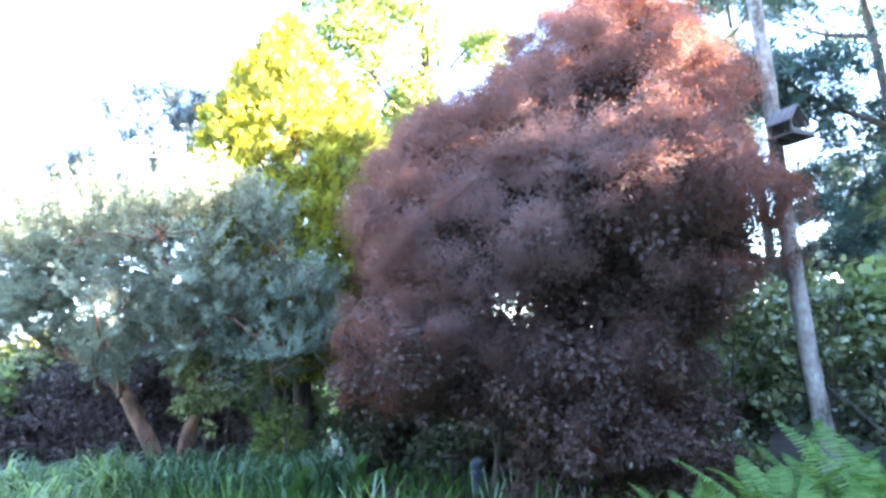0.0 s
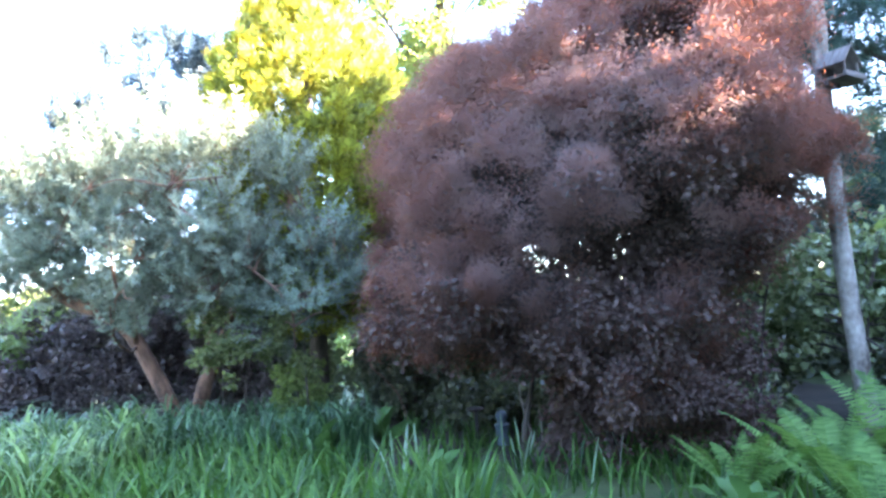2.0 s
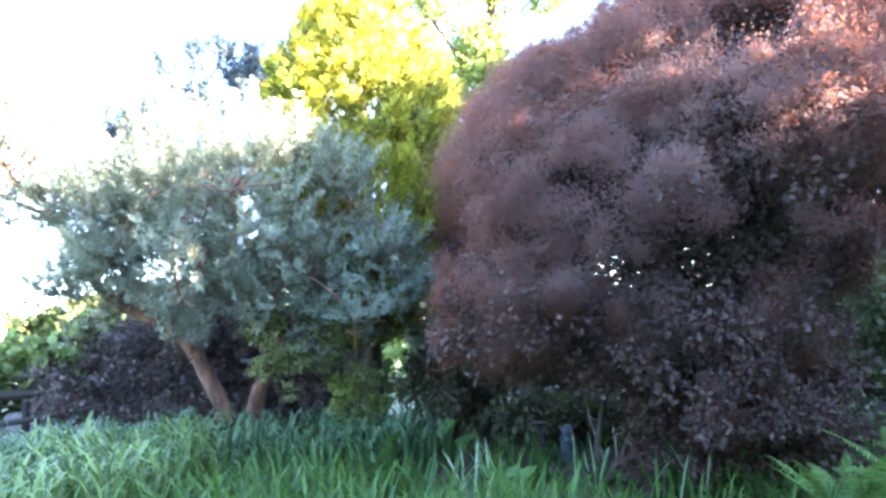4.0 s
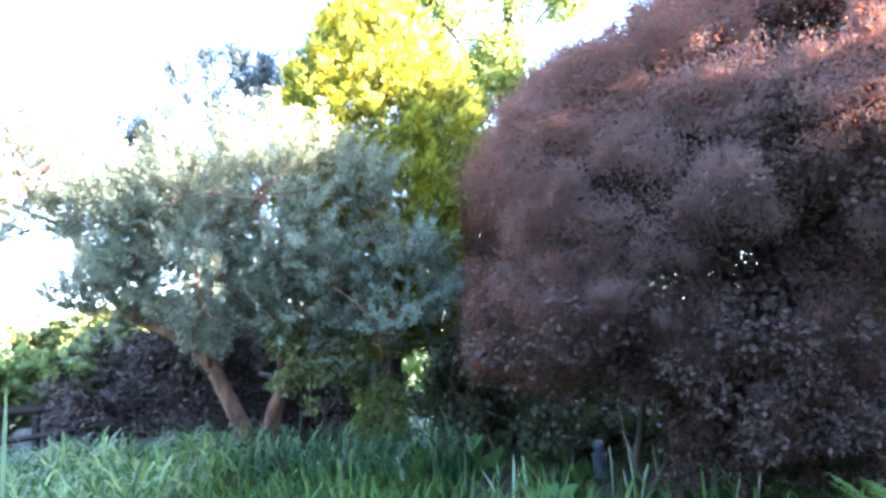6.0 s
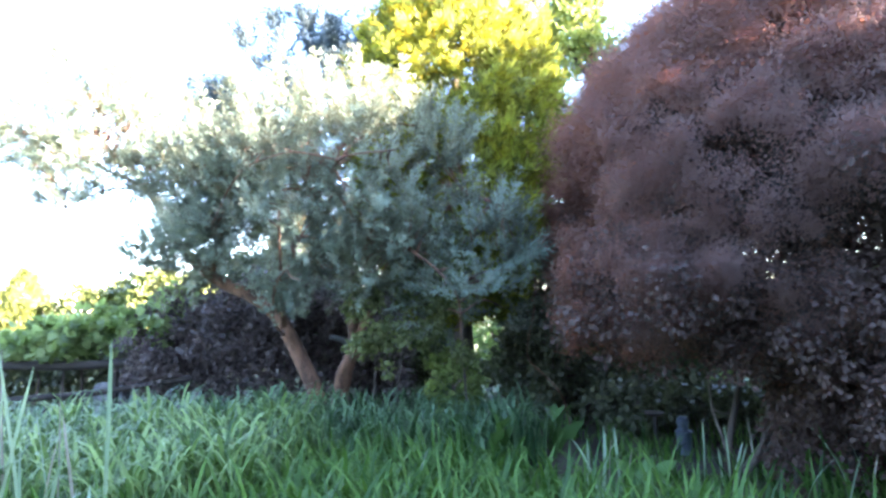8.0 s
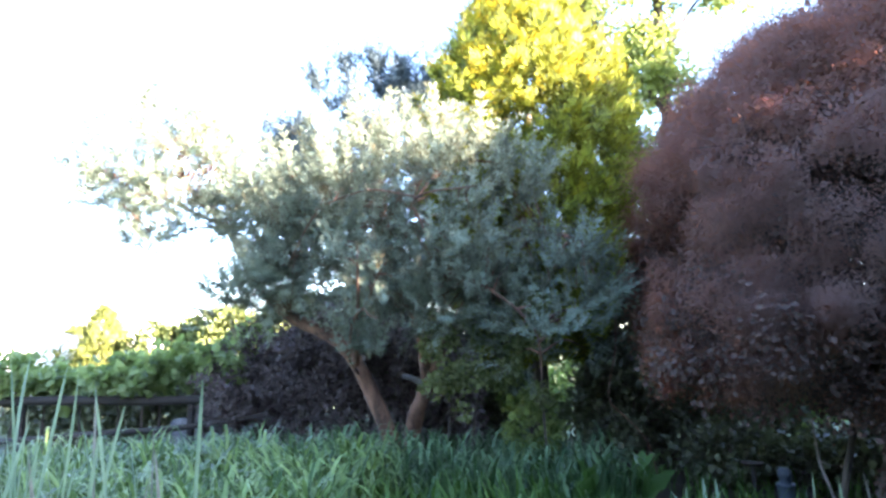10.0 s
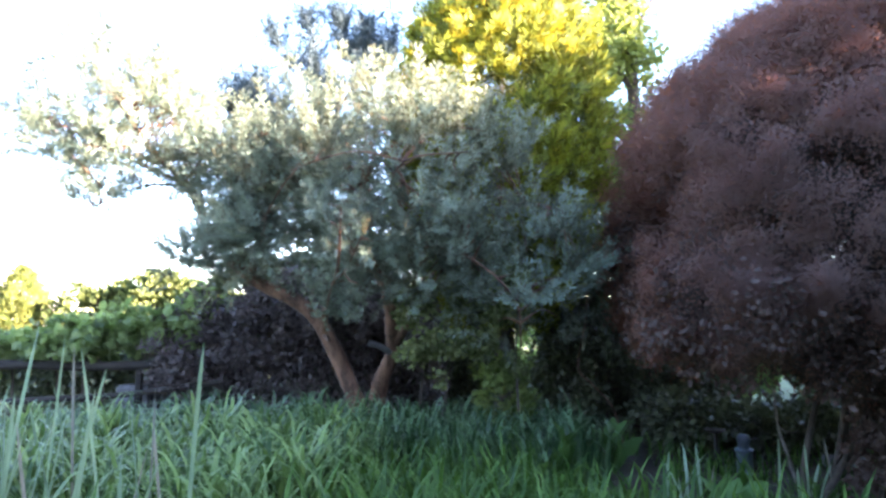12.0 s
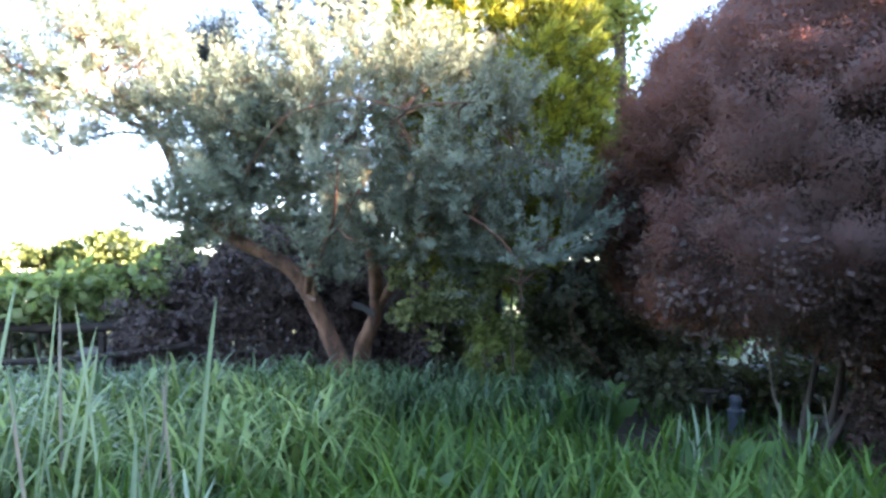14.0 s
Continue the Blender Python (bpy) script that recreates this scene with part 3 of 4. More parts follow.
# leaves of the added lobes, there to cast shade
kc, kn = puffs_on(SMOKE_SHADE_LOBES, 110, 0.6, -0.8)
clear = see_through(kc)
kc, kn = kc[clear], kn[clear]
part("shade_lobe_foliage", raw_mesh("shade_lobe_foliage", *leaves_round(kc, kn, 200, 0.36, 0.085), M_SMOKE_LEAF), smoke, "dark purple oval leaves")
tagged(smoke, "large purple smoke bush with fluffy dusky plumes and dark stems", "bush")
rng = np.random.default_rng(22)

# ---- broad-leaved trees and shrubs ----
def leafy_tree(name, limbs, ellipsoids, count, per, radius, size, mat, bark, gap=0.0, tv=ROUND_V, tf=ROUND_F, inner=0.3, low=-0.85, sides=7, twigs=True, crown="crown"):
    root = empty(name, limbs[0][0][0])
    lines = []
    for i, (pts, r0, r1) in enumerate(limbs):
        part("trunk" if i == 0 else "limb", raw_mesh("limb", *tube(pts, r0, r1, sides), bark, True), root)
        lines.append(smooth_line(pts, 8))
    c, nrm = puffs_on(ellipsoids, count, inner, low, gap)
    if twigs:
        tagged(part("twigwork", raw_mesh("twigwork", *joined([tube(twig_to(nearest_on(lines, q), q), 0.014, 0.004, 4, 3, 0.0) for q in c[::2]]), bark, True), root), kind="stuff")
    part(crown, raw_mesh(crown, *leaves_round(c, nrm, per, radius, size, tv, tf, 0.3, 0.2), mat), root)
    return root


tagged(leafy_tree("ash_tree", [
    ([(0.1, 10.5, 0), (0.1, 10.5, 3), (0.05, 10.4, 6.0), (0.15, 10.4, 9.5)], 0.14, 0.05),
    ([(0.05, 10.4, 5.0), (-0.7, 10.4, 6.2), (-1.5, 10.4, 7.6)], 0.05, 0.015),
    ([(0.05, 10.4, 5.8), (0.6, 10.4, 6.7), (1.2, 10.4, 7.1)], 0.035, 0.010)],
    [((-0.85, 10.5, 7.6), (1.25, 0.9, 1.7)), ((-0.35, 10.5, 5.5), (0.55, 0.6, 1.3)), ((1.1, 10.5, 6.95), (0.5, 0.5, 0.25)), ((0.12, 10.35, 6.2), (0.2, 0.2, 2.4)), ((0.05, 10.7, 3.6), (0.8, 0.6, 1.2))],
    300, 60, 0.3, 0.085, M_DECID, M_DARK_BARK, 0.35), "tall open tree with sunlit yellow-green leaves behind the cypress", "tree")

for at, hgt, kk in (((6.3, 8.3), 8.0, 0), ((6.2, 11.8), 9.5, 1), ((9.6, 10.2), 9.0, 2)):
    x, y = at
    limbs = [([(x, y, 0), (x + 0.15, y, hgt * 0.4), (x + 0.05, y, hgt)], 0.14, 0.03)]
    ell = []
    for j in range(9):
        z = hgt * (0.24 + 0.085 * j)
        a = 2.4 * j + kk
        l = 1.9 * (1 - 0.055 * j)
        tip = (x + l * math.cos(a), y + l * 0.8 * math.sin(a), z + 0.35)
        limbs.append(([(x + 0.1, y, z - 0.4), (x + 0.55 * l * math.cos(a), y + 0.45 * l * math.sin(a), z - 0.05), tip], 0.045, 0.012))
        ell.append(((x + 0.7 * l * math.cos(a), y + 0.6 * l * math.sin(a), z + 0.2), (0.95, 0.85, 0.42)))
    tagged(pine_tree("dark_pine", limbs, ell, 130 if kk < 2 else 80, 20, M_PINE_DARK, M_DARK_BARK, 0.22, needles=20, width=0.055, gap=0.15, puff=0.32, inner=0.2), "dark blue-green pine against the sky with open branches", "tree", group="dark pines")

BLUE_LEADERS = [
    ([(-5.2, 11.4, 0), (-5.1, 11.4, 3.5), (-4.8, 11.2, 4.8), (-4.6, 11.1, 5.6)], 0.12, 0.02),
    ([(-4.75, 11.2, 4.9), (-5.1, 11.0, 5.6), (-5.27, 11.0, 6.75)], 0.03, 0.01),
    ([(-4.7, 11.2, 5.2), (-4.3, 11.0, 5.7), (-4.15, 11.0, 6.55)], 0.03, 0.01),
    ([(-4.6, 11.2, 5.2), (-4.0, 11.0, 5.6), (-3.75, 11.0, 6.2)], 0.02, 0.008),
    ([(-5.0, 11.1, 5.3), (-5.5, 11.0, 5.8), (-5.75, 11.0, 6.35)], 0.015, 0.006),
    ([(-4.35, 11.0, 5.7), (-4.55, 11.0, 6.1), (-4.65, 11.0, 6.6)], 0.012, 0.006),
    ([(-5.1, 11.4, 3.5), (-6.0, 11.2, 4.4), (-6.9, 11.1, 5.6)], 0.05, 0.01),
    ([(-5.0, 11.4, 4.2), (-5.6, 11.2, 4.6), (-6.1, 11.1, 5.3)], 0.04, 0.01)]
blue_spots = [(tuple(smooth_line(p, 6)[k]), (0.10, 0.09, 0.12)) for p, _, _ in BLUE_LEADERS[1:] for k in range(3, 13)]
tagged(pine_tree("blue_conifer", BLUE_LEADERS, blue_spots + [((-6.5, 11.1, 5.2), (0.5, 0.45, 0.55)), ((-6.0, 11.1, 4.8), (0.45, 0.4, 0.45)), ((-4.9, 11.1, 5.2), (0.35, 0.3, 0.35)), ((-5.3, 11.2, 4.2), (1.1, 0.6, 0.8))],
    300, 6, M_SPRUCE, M_DARK_BARK, 0.40, spread=0.17, needles=36, width=0.022, puff=0.06, inner=0.0, upward=1.3), "blue-grey conifer with a spiky open top", "tree")


def shrub(name, label, cx, cy, rx, ry, top, count, per, radius, size, mat, low=0.15, gap=0.0, tv=ROUND_V, tf=ROUND_F, stems=5):
    limbs = []
    for i in range(stems):
        a = rng.uniform(0, 2 * math.pi)
        limbs.append(([(cx + 0.15 * math.cos(a), cy + 0.15 * math.sin(a), float(ground_z(cx, cy))), (cx + 0.4 * rx * math.cos(a), cy + 0.4 * ry * math.sin(a), top * 0.5), (cx + 0.7 * rx * math.cos(a), cy + 0.7 * ry * math.sin(a), top * 0.85)], 0.015, 0.004))
    h = (top - low) / 2
    ob = leafy_tree(name, limbs, [((cx, cy, low + h), (rx, ry, h))], count, per, radius, size, mat, M_DARK_BARK, gap, tv, tf, 0.5, -0.95, 5, True, "foliage")
    for ch in ob.children:
        if ch.name.startswith("trunk") or ch.name.startswith("limb"):
            ch.name = "stem"
    return tagged(ob, label, "shrub")


shrub("laurel_shrub", "glossy dark evergreen shrub behind the smoke bush", 2.85, 7.1, 0.9, 0.6, 2.6, 70, 55, 0.25, 0.085, M_LAUREL, 0.15, 0.25)
shrub("laurel_shrub", "glossy dark evergreen shrub beside the tree stem", 4.1, 7.2, 0.8, 0.7, 2.4, 60, 55, 0.25, 0.085, M_LAUREL, 0.15, 0.25)
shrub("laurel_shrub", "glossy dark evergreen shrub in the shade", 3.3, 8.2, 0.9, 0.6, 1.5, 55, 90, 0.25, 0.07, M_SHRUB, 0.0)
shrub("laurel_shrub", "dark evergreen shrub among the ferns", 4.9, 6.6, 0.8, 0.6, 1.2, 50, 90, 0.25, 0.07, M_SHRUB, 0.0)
shrub("maple_shrub", "bright green broad-leaved shrub with drooping branches", 5.2, 7.4, 1.0, 0.8, 2.3, 42, 30, 0.3, 0.16, M_VINE, 1.0)
elder = leafy_tree("elder_shrub", [([(-3.0, 8.0, 0.1), (-2.9, 7.8, 0.8), (-2.75, 7.5, 1.5)], 0.014, 0.005), ([(-2.7, 8.0, 0.1), (-2.6, 7.7, 0.9), (-2.3, 7.5, 1.7)], 0.012, 0.004)],
    [((-2.88, 7.4, 1.6), (0.26, 0.22, 0.28)), ((-2.6, 7.3, 1.3), (0.26, 0.2, 0.24)), ((-2.95, 7.3, 1.2), (0.16, 0.14, 0.18)), ((-2.4, 7.4, 1.75), (0.24, 0.2, 0.3)), ((-2.2, 7.5, 1.4), (0.18, 0.18, 0.34)), ((-2.7, 7.4, 0.9), (0.14, 0.12, 0.14))],
    62, 46, 0.12, 0.052, M_ELDER, M_DARK_BARK, 0.3, inner=0.3, sides=5, crown="foliage")
tagged(elder, "olive-green elder shrub growing under the pine", "shrub")
shrub("climbing_ivy", "olive leaves climbing up through the pine's lower branches", -2.0, 7.55, 0.3, 0.25, 2.5, 22, 42, 0.14, 0.06, M_ELDER, 0.9, stems=1)
shrub("copper_shrub", "dark copper-leaved shrub leaning over the rail", -6.3, 9.45, 0.7, 0.4, 1.5, 44, 90, 0.17, 0.06, M_COPPER, 0.6, 0.0, LEAF_V, LEAF_F)
shrub("copper_shrub", "tall dark copper-leaved shrub in shade behind the pine", -4.4, 9.9, 1.1, 0.5, 2.45, 60, 100, 0.2, 0.065, M_COPPER, 0.8, 0.0, LEAF_V, LEAF_F)
shrub("copper_shrub", "dark copper-leaved shrub in shade beside the pine trunk", -5.6, 9.7, 0.8, 0.45, 1.95, 50, 100, 0.2, 0.065, M_COPPER, 0.6, 0.0, LEAF_V, LEAF_F)
young = leafy_tree("young_cypress", [([(-2.05, 7.85, 0.05), (-2.03, 7.82, 0.6), (-2.05, 7.8, 1.3)], 0.03, 0.008)],
    [((-2.05, 7.75, 1.0), (0.16, 0.15, 0.36)), ((-1.88, 7.75, 0.75), (0.18, 0.15, 0.3)), ((-2.28, 7.75, 0.72), (0.2, 0.15, 0.26)), ((-2.0, 7.7, 0.45), (0.28, 0.2, 0.2))],
    46, 26, 0.12, 0.10, M_YOUNG, M_DARK_BARK, 0.35, *cypress_spray(77), 0.2, -0.9, 5, True, "foliage")
tagged(young, "small yellow-green conifer shrub at the cypress foot", "shrub")
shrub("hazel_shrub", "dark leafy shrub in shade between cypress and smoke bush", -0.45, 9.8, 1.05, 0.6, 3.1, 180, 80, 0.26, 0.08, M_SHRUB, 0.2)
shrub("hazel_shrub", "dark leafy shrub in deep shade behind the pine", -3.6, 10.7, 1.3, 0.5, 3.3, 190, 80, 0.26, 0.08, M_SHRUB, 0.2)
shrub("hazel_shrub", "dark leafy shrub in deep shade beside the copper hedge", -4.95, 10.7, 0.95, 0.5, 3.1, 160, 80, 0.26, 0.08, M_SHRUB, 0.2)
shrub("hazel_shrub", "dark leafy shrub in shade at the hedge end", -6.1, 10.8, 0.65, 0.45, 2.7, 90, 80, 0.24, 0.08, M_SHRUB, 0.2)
shrub("sunlit_shrub", "light green leafy shrub seen through a gap in the hedge", -1.9, 12.7, 0.7, 0.5, 2.0, 40, 60, 0.24, 0.10, M_LIGHTLEAF, 0.1)
shrub("sunlit_shrub", "light green leafy shrub beyond the gap in the hedge", 2.4, 12.7, 0.8, 0.5, 1.6, 40, 60, 0.24, 0.10, M_LIGHTLEAF, 0.1)
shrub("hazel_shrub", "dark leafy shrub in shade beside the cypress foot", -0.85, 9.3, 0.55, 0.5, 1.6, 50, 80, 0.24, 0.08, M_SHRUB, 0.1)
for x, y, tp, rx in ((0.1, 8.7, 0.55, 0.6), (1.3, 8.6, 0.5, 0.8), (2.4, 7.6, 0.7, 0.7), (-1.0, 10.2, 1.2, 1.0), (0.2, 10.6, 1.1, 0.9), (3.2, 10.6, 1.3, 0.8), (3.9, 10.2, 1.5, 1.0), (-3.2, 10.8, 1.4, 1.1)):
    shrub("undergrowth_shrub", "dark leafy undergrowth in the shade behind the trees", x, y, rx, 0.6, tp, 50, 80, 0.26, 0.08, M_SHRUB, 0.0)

# ---- hedge, rail fence and vine ----
def hedge(x0, x1, y, depth, top, size, per_m2, bottom=0.05, wob=0.12, flat=0.0, leaf=(ROUND_V, ROUND_F)):
    """A clipped but uneven hedge: a twiggy core with leaves over front, top and back."""
    n = int((x1 - x0) * (2 * (top - bottom) + depth) * per_m2)
    side = rng.random(n) * (2 * (top - bottom) + depth)
    x = rng.uniform(x0, x1, n)
    hgt = top - bottom
    f, b = side < hgt, side > hgt + depth
    z = np.where(f, bottom + side, np.where(b, bottom + side - hgt - depth, top))
    yy = np.where(f, y - depth / 2, np.where(b, y + depth / 2, y - depth / 2 + side - hgt))
    pos = np.stack([x, yy, z], 1)
    lump = np.array([noise.noise(Vector(p * 1.6)) for p in pos])
    out = np.stack([np.zeros(n), np.where(f, -1.0, np.where(b, 1.0, 0.0)), np.where(f | b, 0.1, 1.0)], 1)
    pos = pos + out * (wob * 1.6 * lump + rng.uniform(-0.14, 0.03, n))[:, None]
    way = unit(out * 0.6 + sphere_dirs(n) + np.array((0, 0, -0.25)))
    return stamp(*leaf, frames_for(way, unit(out * (1 - flat) + np.array((0, 0, flat)) + 0.6 * sphere_dirs(n))), pos, size * rng.uniform(0.6, 1.3, n))


def hedge_thing(name, label, args, core, mat):
    x0, x1, y, depth, top = args[:5]
    root = empty(name, ((x0 + x1) / 2, y, 0))
    stems = [tube([(x, y + rng.uniform(-0.1, 0.1), 0), (x + rng.uniform(-0.2, 0.2), y, top * 0.5), (x + rng.uniform(-0.3, 0.3), y, top * 0.9)], 0.03, 0.008, 5, 3) for x in np.arange(x0 + 0.1, x1, core)]
    tagged(part("stemwork", raw_mesh("stemwork", *joined(stems), M_DARK_BARK, True), root), kind="stuff")
    x0, x1, y, depth, top, size, per = args[:7]
    inner = hedge(x0, x1, y, depth * 0.45, top - 0.12, size * 1.5, per * 0.5, *args[7:])
    part("foliage", raw_mesh("foliage", *joined([hedge(*args), inner]), mat), root)
    return tagged(root, label, "hedge")


hedge_thing("copper_hedge", "dark copper-leaved hedge in shade behind the pine", (-7.0, -2.8, 9.9, 0.7, 1.72, 0.07, 900, 0.05, 0.3, 0.85, (LEAF_V, LEAF_F)), 0.25, M_COPPER)
for x0, x1 in ((-4.6, -2.15), (-1.35, 1.75), (2.75, 14.0)):
    hedge_thing("laurel_hedge", "dark evergreen hedge in deep shade behind the trees", (x0, x1, 11.4, 0.9, 1.75, 0.14, 180), 0.3, M_SHRUB)
hedge_thing("laurel_hedge", "low dark leafy hedge behind the rail fence", (-11.8, -6.6, 11.0, 0.5, 1.15, 0.1, 300), 0.4, M_SHRUB)
hedge_thing("vine_hedge", "sunlit bright green climber trailing low over a rail", (-11.2, -7.7, 9.8, 0.9, 1.4, 0.14, 300, 1.05, 0.34, 0.5), 0.6, M_VINE)
hedge_thing("vine_hedge", "sunlit bright green climber heaped over a rail end", (-7.9, -6.2, 9.8, 0.9, 1.6, 0.14, 300, 1.15, 0.38, 0.5), 0.6, M_VINE)


def box_mesh(name, size, mat, bevel=0.008):
    bm = bmesh.new()
    bmesh.ops.create_cube(bm, size=1.0)
    bmesh.ops.scale(bm, vec=size, verts=bm.verts)
    bmesh.ops.bevel(bm, geom=bm.edges[:], offset=bevel, segments=2, affect="EDGES")
    me = bpy.data.meshes.new(name)
    bm.to_mesh(me); bm.free()
    me.materials.append(mat)
    return me


def placed(name, me, parent, m, label=""):
    ob = new(name, me)
    ob.parent = parent
    ob.matrix_local = m
    if label:
        ob["label"] = label
    return ob


fence = tagged(empty("rail_fence", (-7.4, 9.35, 0)), "dark weathered wooden rail fence below the climber", "fence")
for i, x in enumerate((-2.6, 0.3)):
    placed("post", box_mesh("post", (0.08, 0.08, 1.0), M_WOOD_DARK), fence, pose(x, 0.15, 0.5, 0, 0, 4 * i))
part("rail", raw_mesh("rail", *tube([(-10.6, 9.45, 0.94), (-9.0, 9.43, 0.95), (-7.6, 9.46, 0.92), (-6.2, 9.44, 0.97)], 0.075, 0.06, 8), M_WOOD_DARK, True), fence)
part("rail", raw_mesh("rail", *tube([(-10.2, 9.25, 0.35), (-8.4, 9.22, 0.48), (-7.2, 9.22, 0.55), (-5.8, 9.25, 0.72)], 0.05, 0.035, 8), M_WOOD_DARK, True), fence)

placed("post", box_mesh("post", (0.07, 0.07, 0.85), M_WOOD_DARK), fence, pose(0.5, 0.1, 0.42, 0, 3, 8))
block = tagged(empty("stone_block", (-7.25, 9.75, 0)), "pale blue-grey stone block behind the rail fence", "stone")
placed("block", box_mesh("block", (0.52, 0.3, 0.64), M_PALE_STONE, 0.03), block, pose(0, 0, 0.32, 0, 0, 12))

# ---- bare stem with a bird house ----
stem = empty("dead_tree", (3.35, 5.85, 0))
part("trunk", raw_mesh("trunk", *tube([(3.40, 5.85, 0), (3.36, 5.85, 0.9), (3.34, 5.85, 2.0), (3.35, 5.85, 3.0), (3.40, 5.85, 4.2), (3.36, 5.85, 5.6)], 0.082, 0.064, 12, 8, 0.06), M_GREY_BARK, True), stem)
part("snapped_branch", raw_mesh("snapped_branch", *tube([(3.40, 5.82, 1.05), (3.55, 5.65, 0.85), (3.78, 5.5, 0.5)], 0.011, 0.006, 6, 5), M_DARK_BARK, True), stem)
tagged(stem, "bare grey tree stem with peeling pale bark", "tree")

house = tagged(empty("bird_house", (3.36, 5.52, 3.3)), "weathered grey wooden bird house with a pitched roof", "bird house")
placed("platform", box_mesh("platform", (0.50, 0.36, 0.025), M_WOOD_GREY, 0.004), house, pose(0, 0, 0))
placed("rim", box_mesh("rim", (0.50, 0.02, 0.05), M_WOOD_GREY, 0.004), house, pose(0, -0.17, 0.036))
placed("bracket", box_mesh("bracket", (0.30, 0.05, 0.05), M_WOOD_DARK, 0.004), house, pose(-0.1, 0.05, -0.04))
for sx in (-1, 1):
    placed("roof_board", box_mesh("roof_board", (0.33, 0.34, 0.018), M_WOOD_GREY, 0.004), house, pose(sx * 0.115, 0, 0.27, 0, sx * 46, 0))
    for sy in (-1, 1):
        placed("corner_post", box_mesh("corner_post", (0.025, 0.025, 0.20), M_WOOD_GREY, 0.004), house, pose(sx * 0.16, sy * 0.13, 0.11))
placed("back_board", box_mesh("back_board", (0.30, 0.015, 0.20), M_WOOD_DARK, 0.004), house, pose(0, 0.13, 0.115))
house.matrix_world = pose(3.36, 5.6, 3.3, 0, 0, 32) @ Matrix.Scale(0.76, 4)

rng = np.random.default_rng(23)

# ---- ferns ----
def frond_mesh(length, width, arch, seed):
    """A lance-shaped frond along +y that arches over, with toothed leaflets on both sides."""
    r = np.random.default_rng(seed)
    n = 34
    s = np.linspace(0.06, 1, n)
    py, pz = length * s * (1 - 0.22 * arch * s), length * (1.15 * s - 1.05 * arch * s * s) * 0.55
    v, f = [], []
    for i in range(n):
        w = width * (math.sin(math.pi * min(1, s[i] * 0.95 + 0.04)) ** 0.7) * (1 - 0.25 * s[i])
        for sd in (-1, 1):
            b = np.array((0, py[i], pz[i]))
            tip = b + np.array((sd * w, w * 0.30 + r.uniform(-0.005, 0.005), -0.18 * w + r.uniform(-0.01, 0.01)))
            d = tip - b
            c = np.array((0, 1, 0.2)) * length / n * 0.52
            k = len(v)
            v += [b - c * 0.5, b + c * 0.6, b + d * 0.35 + c * 0.75, b + d * 0.4 - c * 0.55, b + d * 0.7 + c * 0.5, b + d * 0.75 - c * 0.35, tip]
            f += [(k, k + 3, k + 1), (k + 1, k + 3, k + 2), (k + 2, k + 3, k + 5), (k + 2, k + 5, k + 4), (k + 4, k + 5, k + 6)]
    return raw_mesh("frond", v, f, M_FERN)


def rachis_mesh(length, arch):
    s = np.linspace(0, 1, 8)
    p = np.stack([0 * s, length * s * (1 - 0.22 * arch * s), length * (1.15 * s - 1.05 * arch * s * s) * 0.55 - 0.003], 1)
    return raw_mesh("rachis", *tube(p, 0.006, 0.0015, 5, 1, 0), M_FERN, True)


FRONDS = [(frond_mesh(l, w, a, 90 + i), rachis_mesh(l, a)) for i, (l, w, a) in enumerate(((1.05, 0.15, 0.75), (1.15, 0.16, 0.55), (0.9, 0.13, 0.95), (1.0, 0.15, 0.4)))]


def fern(x, y, count, size, seed):
    r = np.random.default_rng(seed)
    root = empty("fern", (x, y, float(ground_z(x, y))))
    for i in range(count):
        k = int(r.integers(4))
        fr = placed("frond", FRONDS[k][0], root, pose(0, 0, 0.02, r.uniform(8, 38), r.uniform(-10, 10), 360 / count * i + r.uniform(-14, 14)) @ Matrix.Scale(size * r.uniform(0.8, 1.15), 4))
        placed("rachis", FRONDS[k][1], fr, Matrix())
    return tagged(root, "fresh green fern with arching feathery fronds", "fern", "ferns in the shade")


for i, (x, y, c, s) in enumerate(((2.35, 4.75, 13, 0.95), (3.1, 4.6, 14, 1.05), (1.75, 4.85, 9, 0.7), (2.7, 3.9, 11, 0.7), (3.7, 5.2, 12, 0.95), (3.5, 3.9, 11, 0.9), (2.2, 4.05, 11, 0.75), (3.05, 5.5, 10, 0.75))):
    fern(x, y, c, s, 200 + i)

# ---- grasses ----
def blades(x, y, height, width, bend, hook=False):
    """Many arching strap leaves as one mesh: each is a folded strip that tapers to a tip."""
    n, seg = len(x), 8 if hook else 5
    a = rng.uniform(0, 2 * math.pi, n)
    out = np.stack([np.cos(a), np.sin(a), 0 * a], 1)
    side = np.stack([-np.sin(a), np.cos(a), 0 * a], 1)
    s = np.linspace(0, 1, seg + 1)
    h = height[:, None]
    bd = bend[:, None]
    lean = h * (0.10 * s + 0.55 * bd * s ** 2)
    rise = h * (s - 0.55 * bd * s ** 2.6)
    if hook:
        lean, rise = h * (0.08 * s + 0.30 * bd * s ** 3), h * (s - 0.44 * bd * s ** 4)
    p = np.stack([x, y, ground_z(x, y) - 0.02], 1)[:, None] + out[:, None] * lean[..., None] + np.array((0, 0, 1.0)) * rise[..., None]
    w = (width[:, None] * np.clip(1.15 - s ** 1.8 * 1.15, 0.03, 1))[..., None] * side[:, None]
    v = np.stack([p - w / 2, p + w / 2], 2).reshape(n, -1, 3)
    base = np.array([(2 * i, 2 * i + 1, 2 * i + 3, 2 * i + 2) for i in range(seg)])
    f = base[None] + (np.arange(n) * 2 * (seg + 1))[:, None, None]
    return v.reshape(-1, 3), f.reshape(-1, 4)


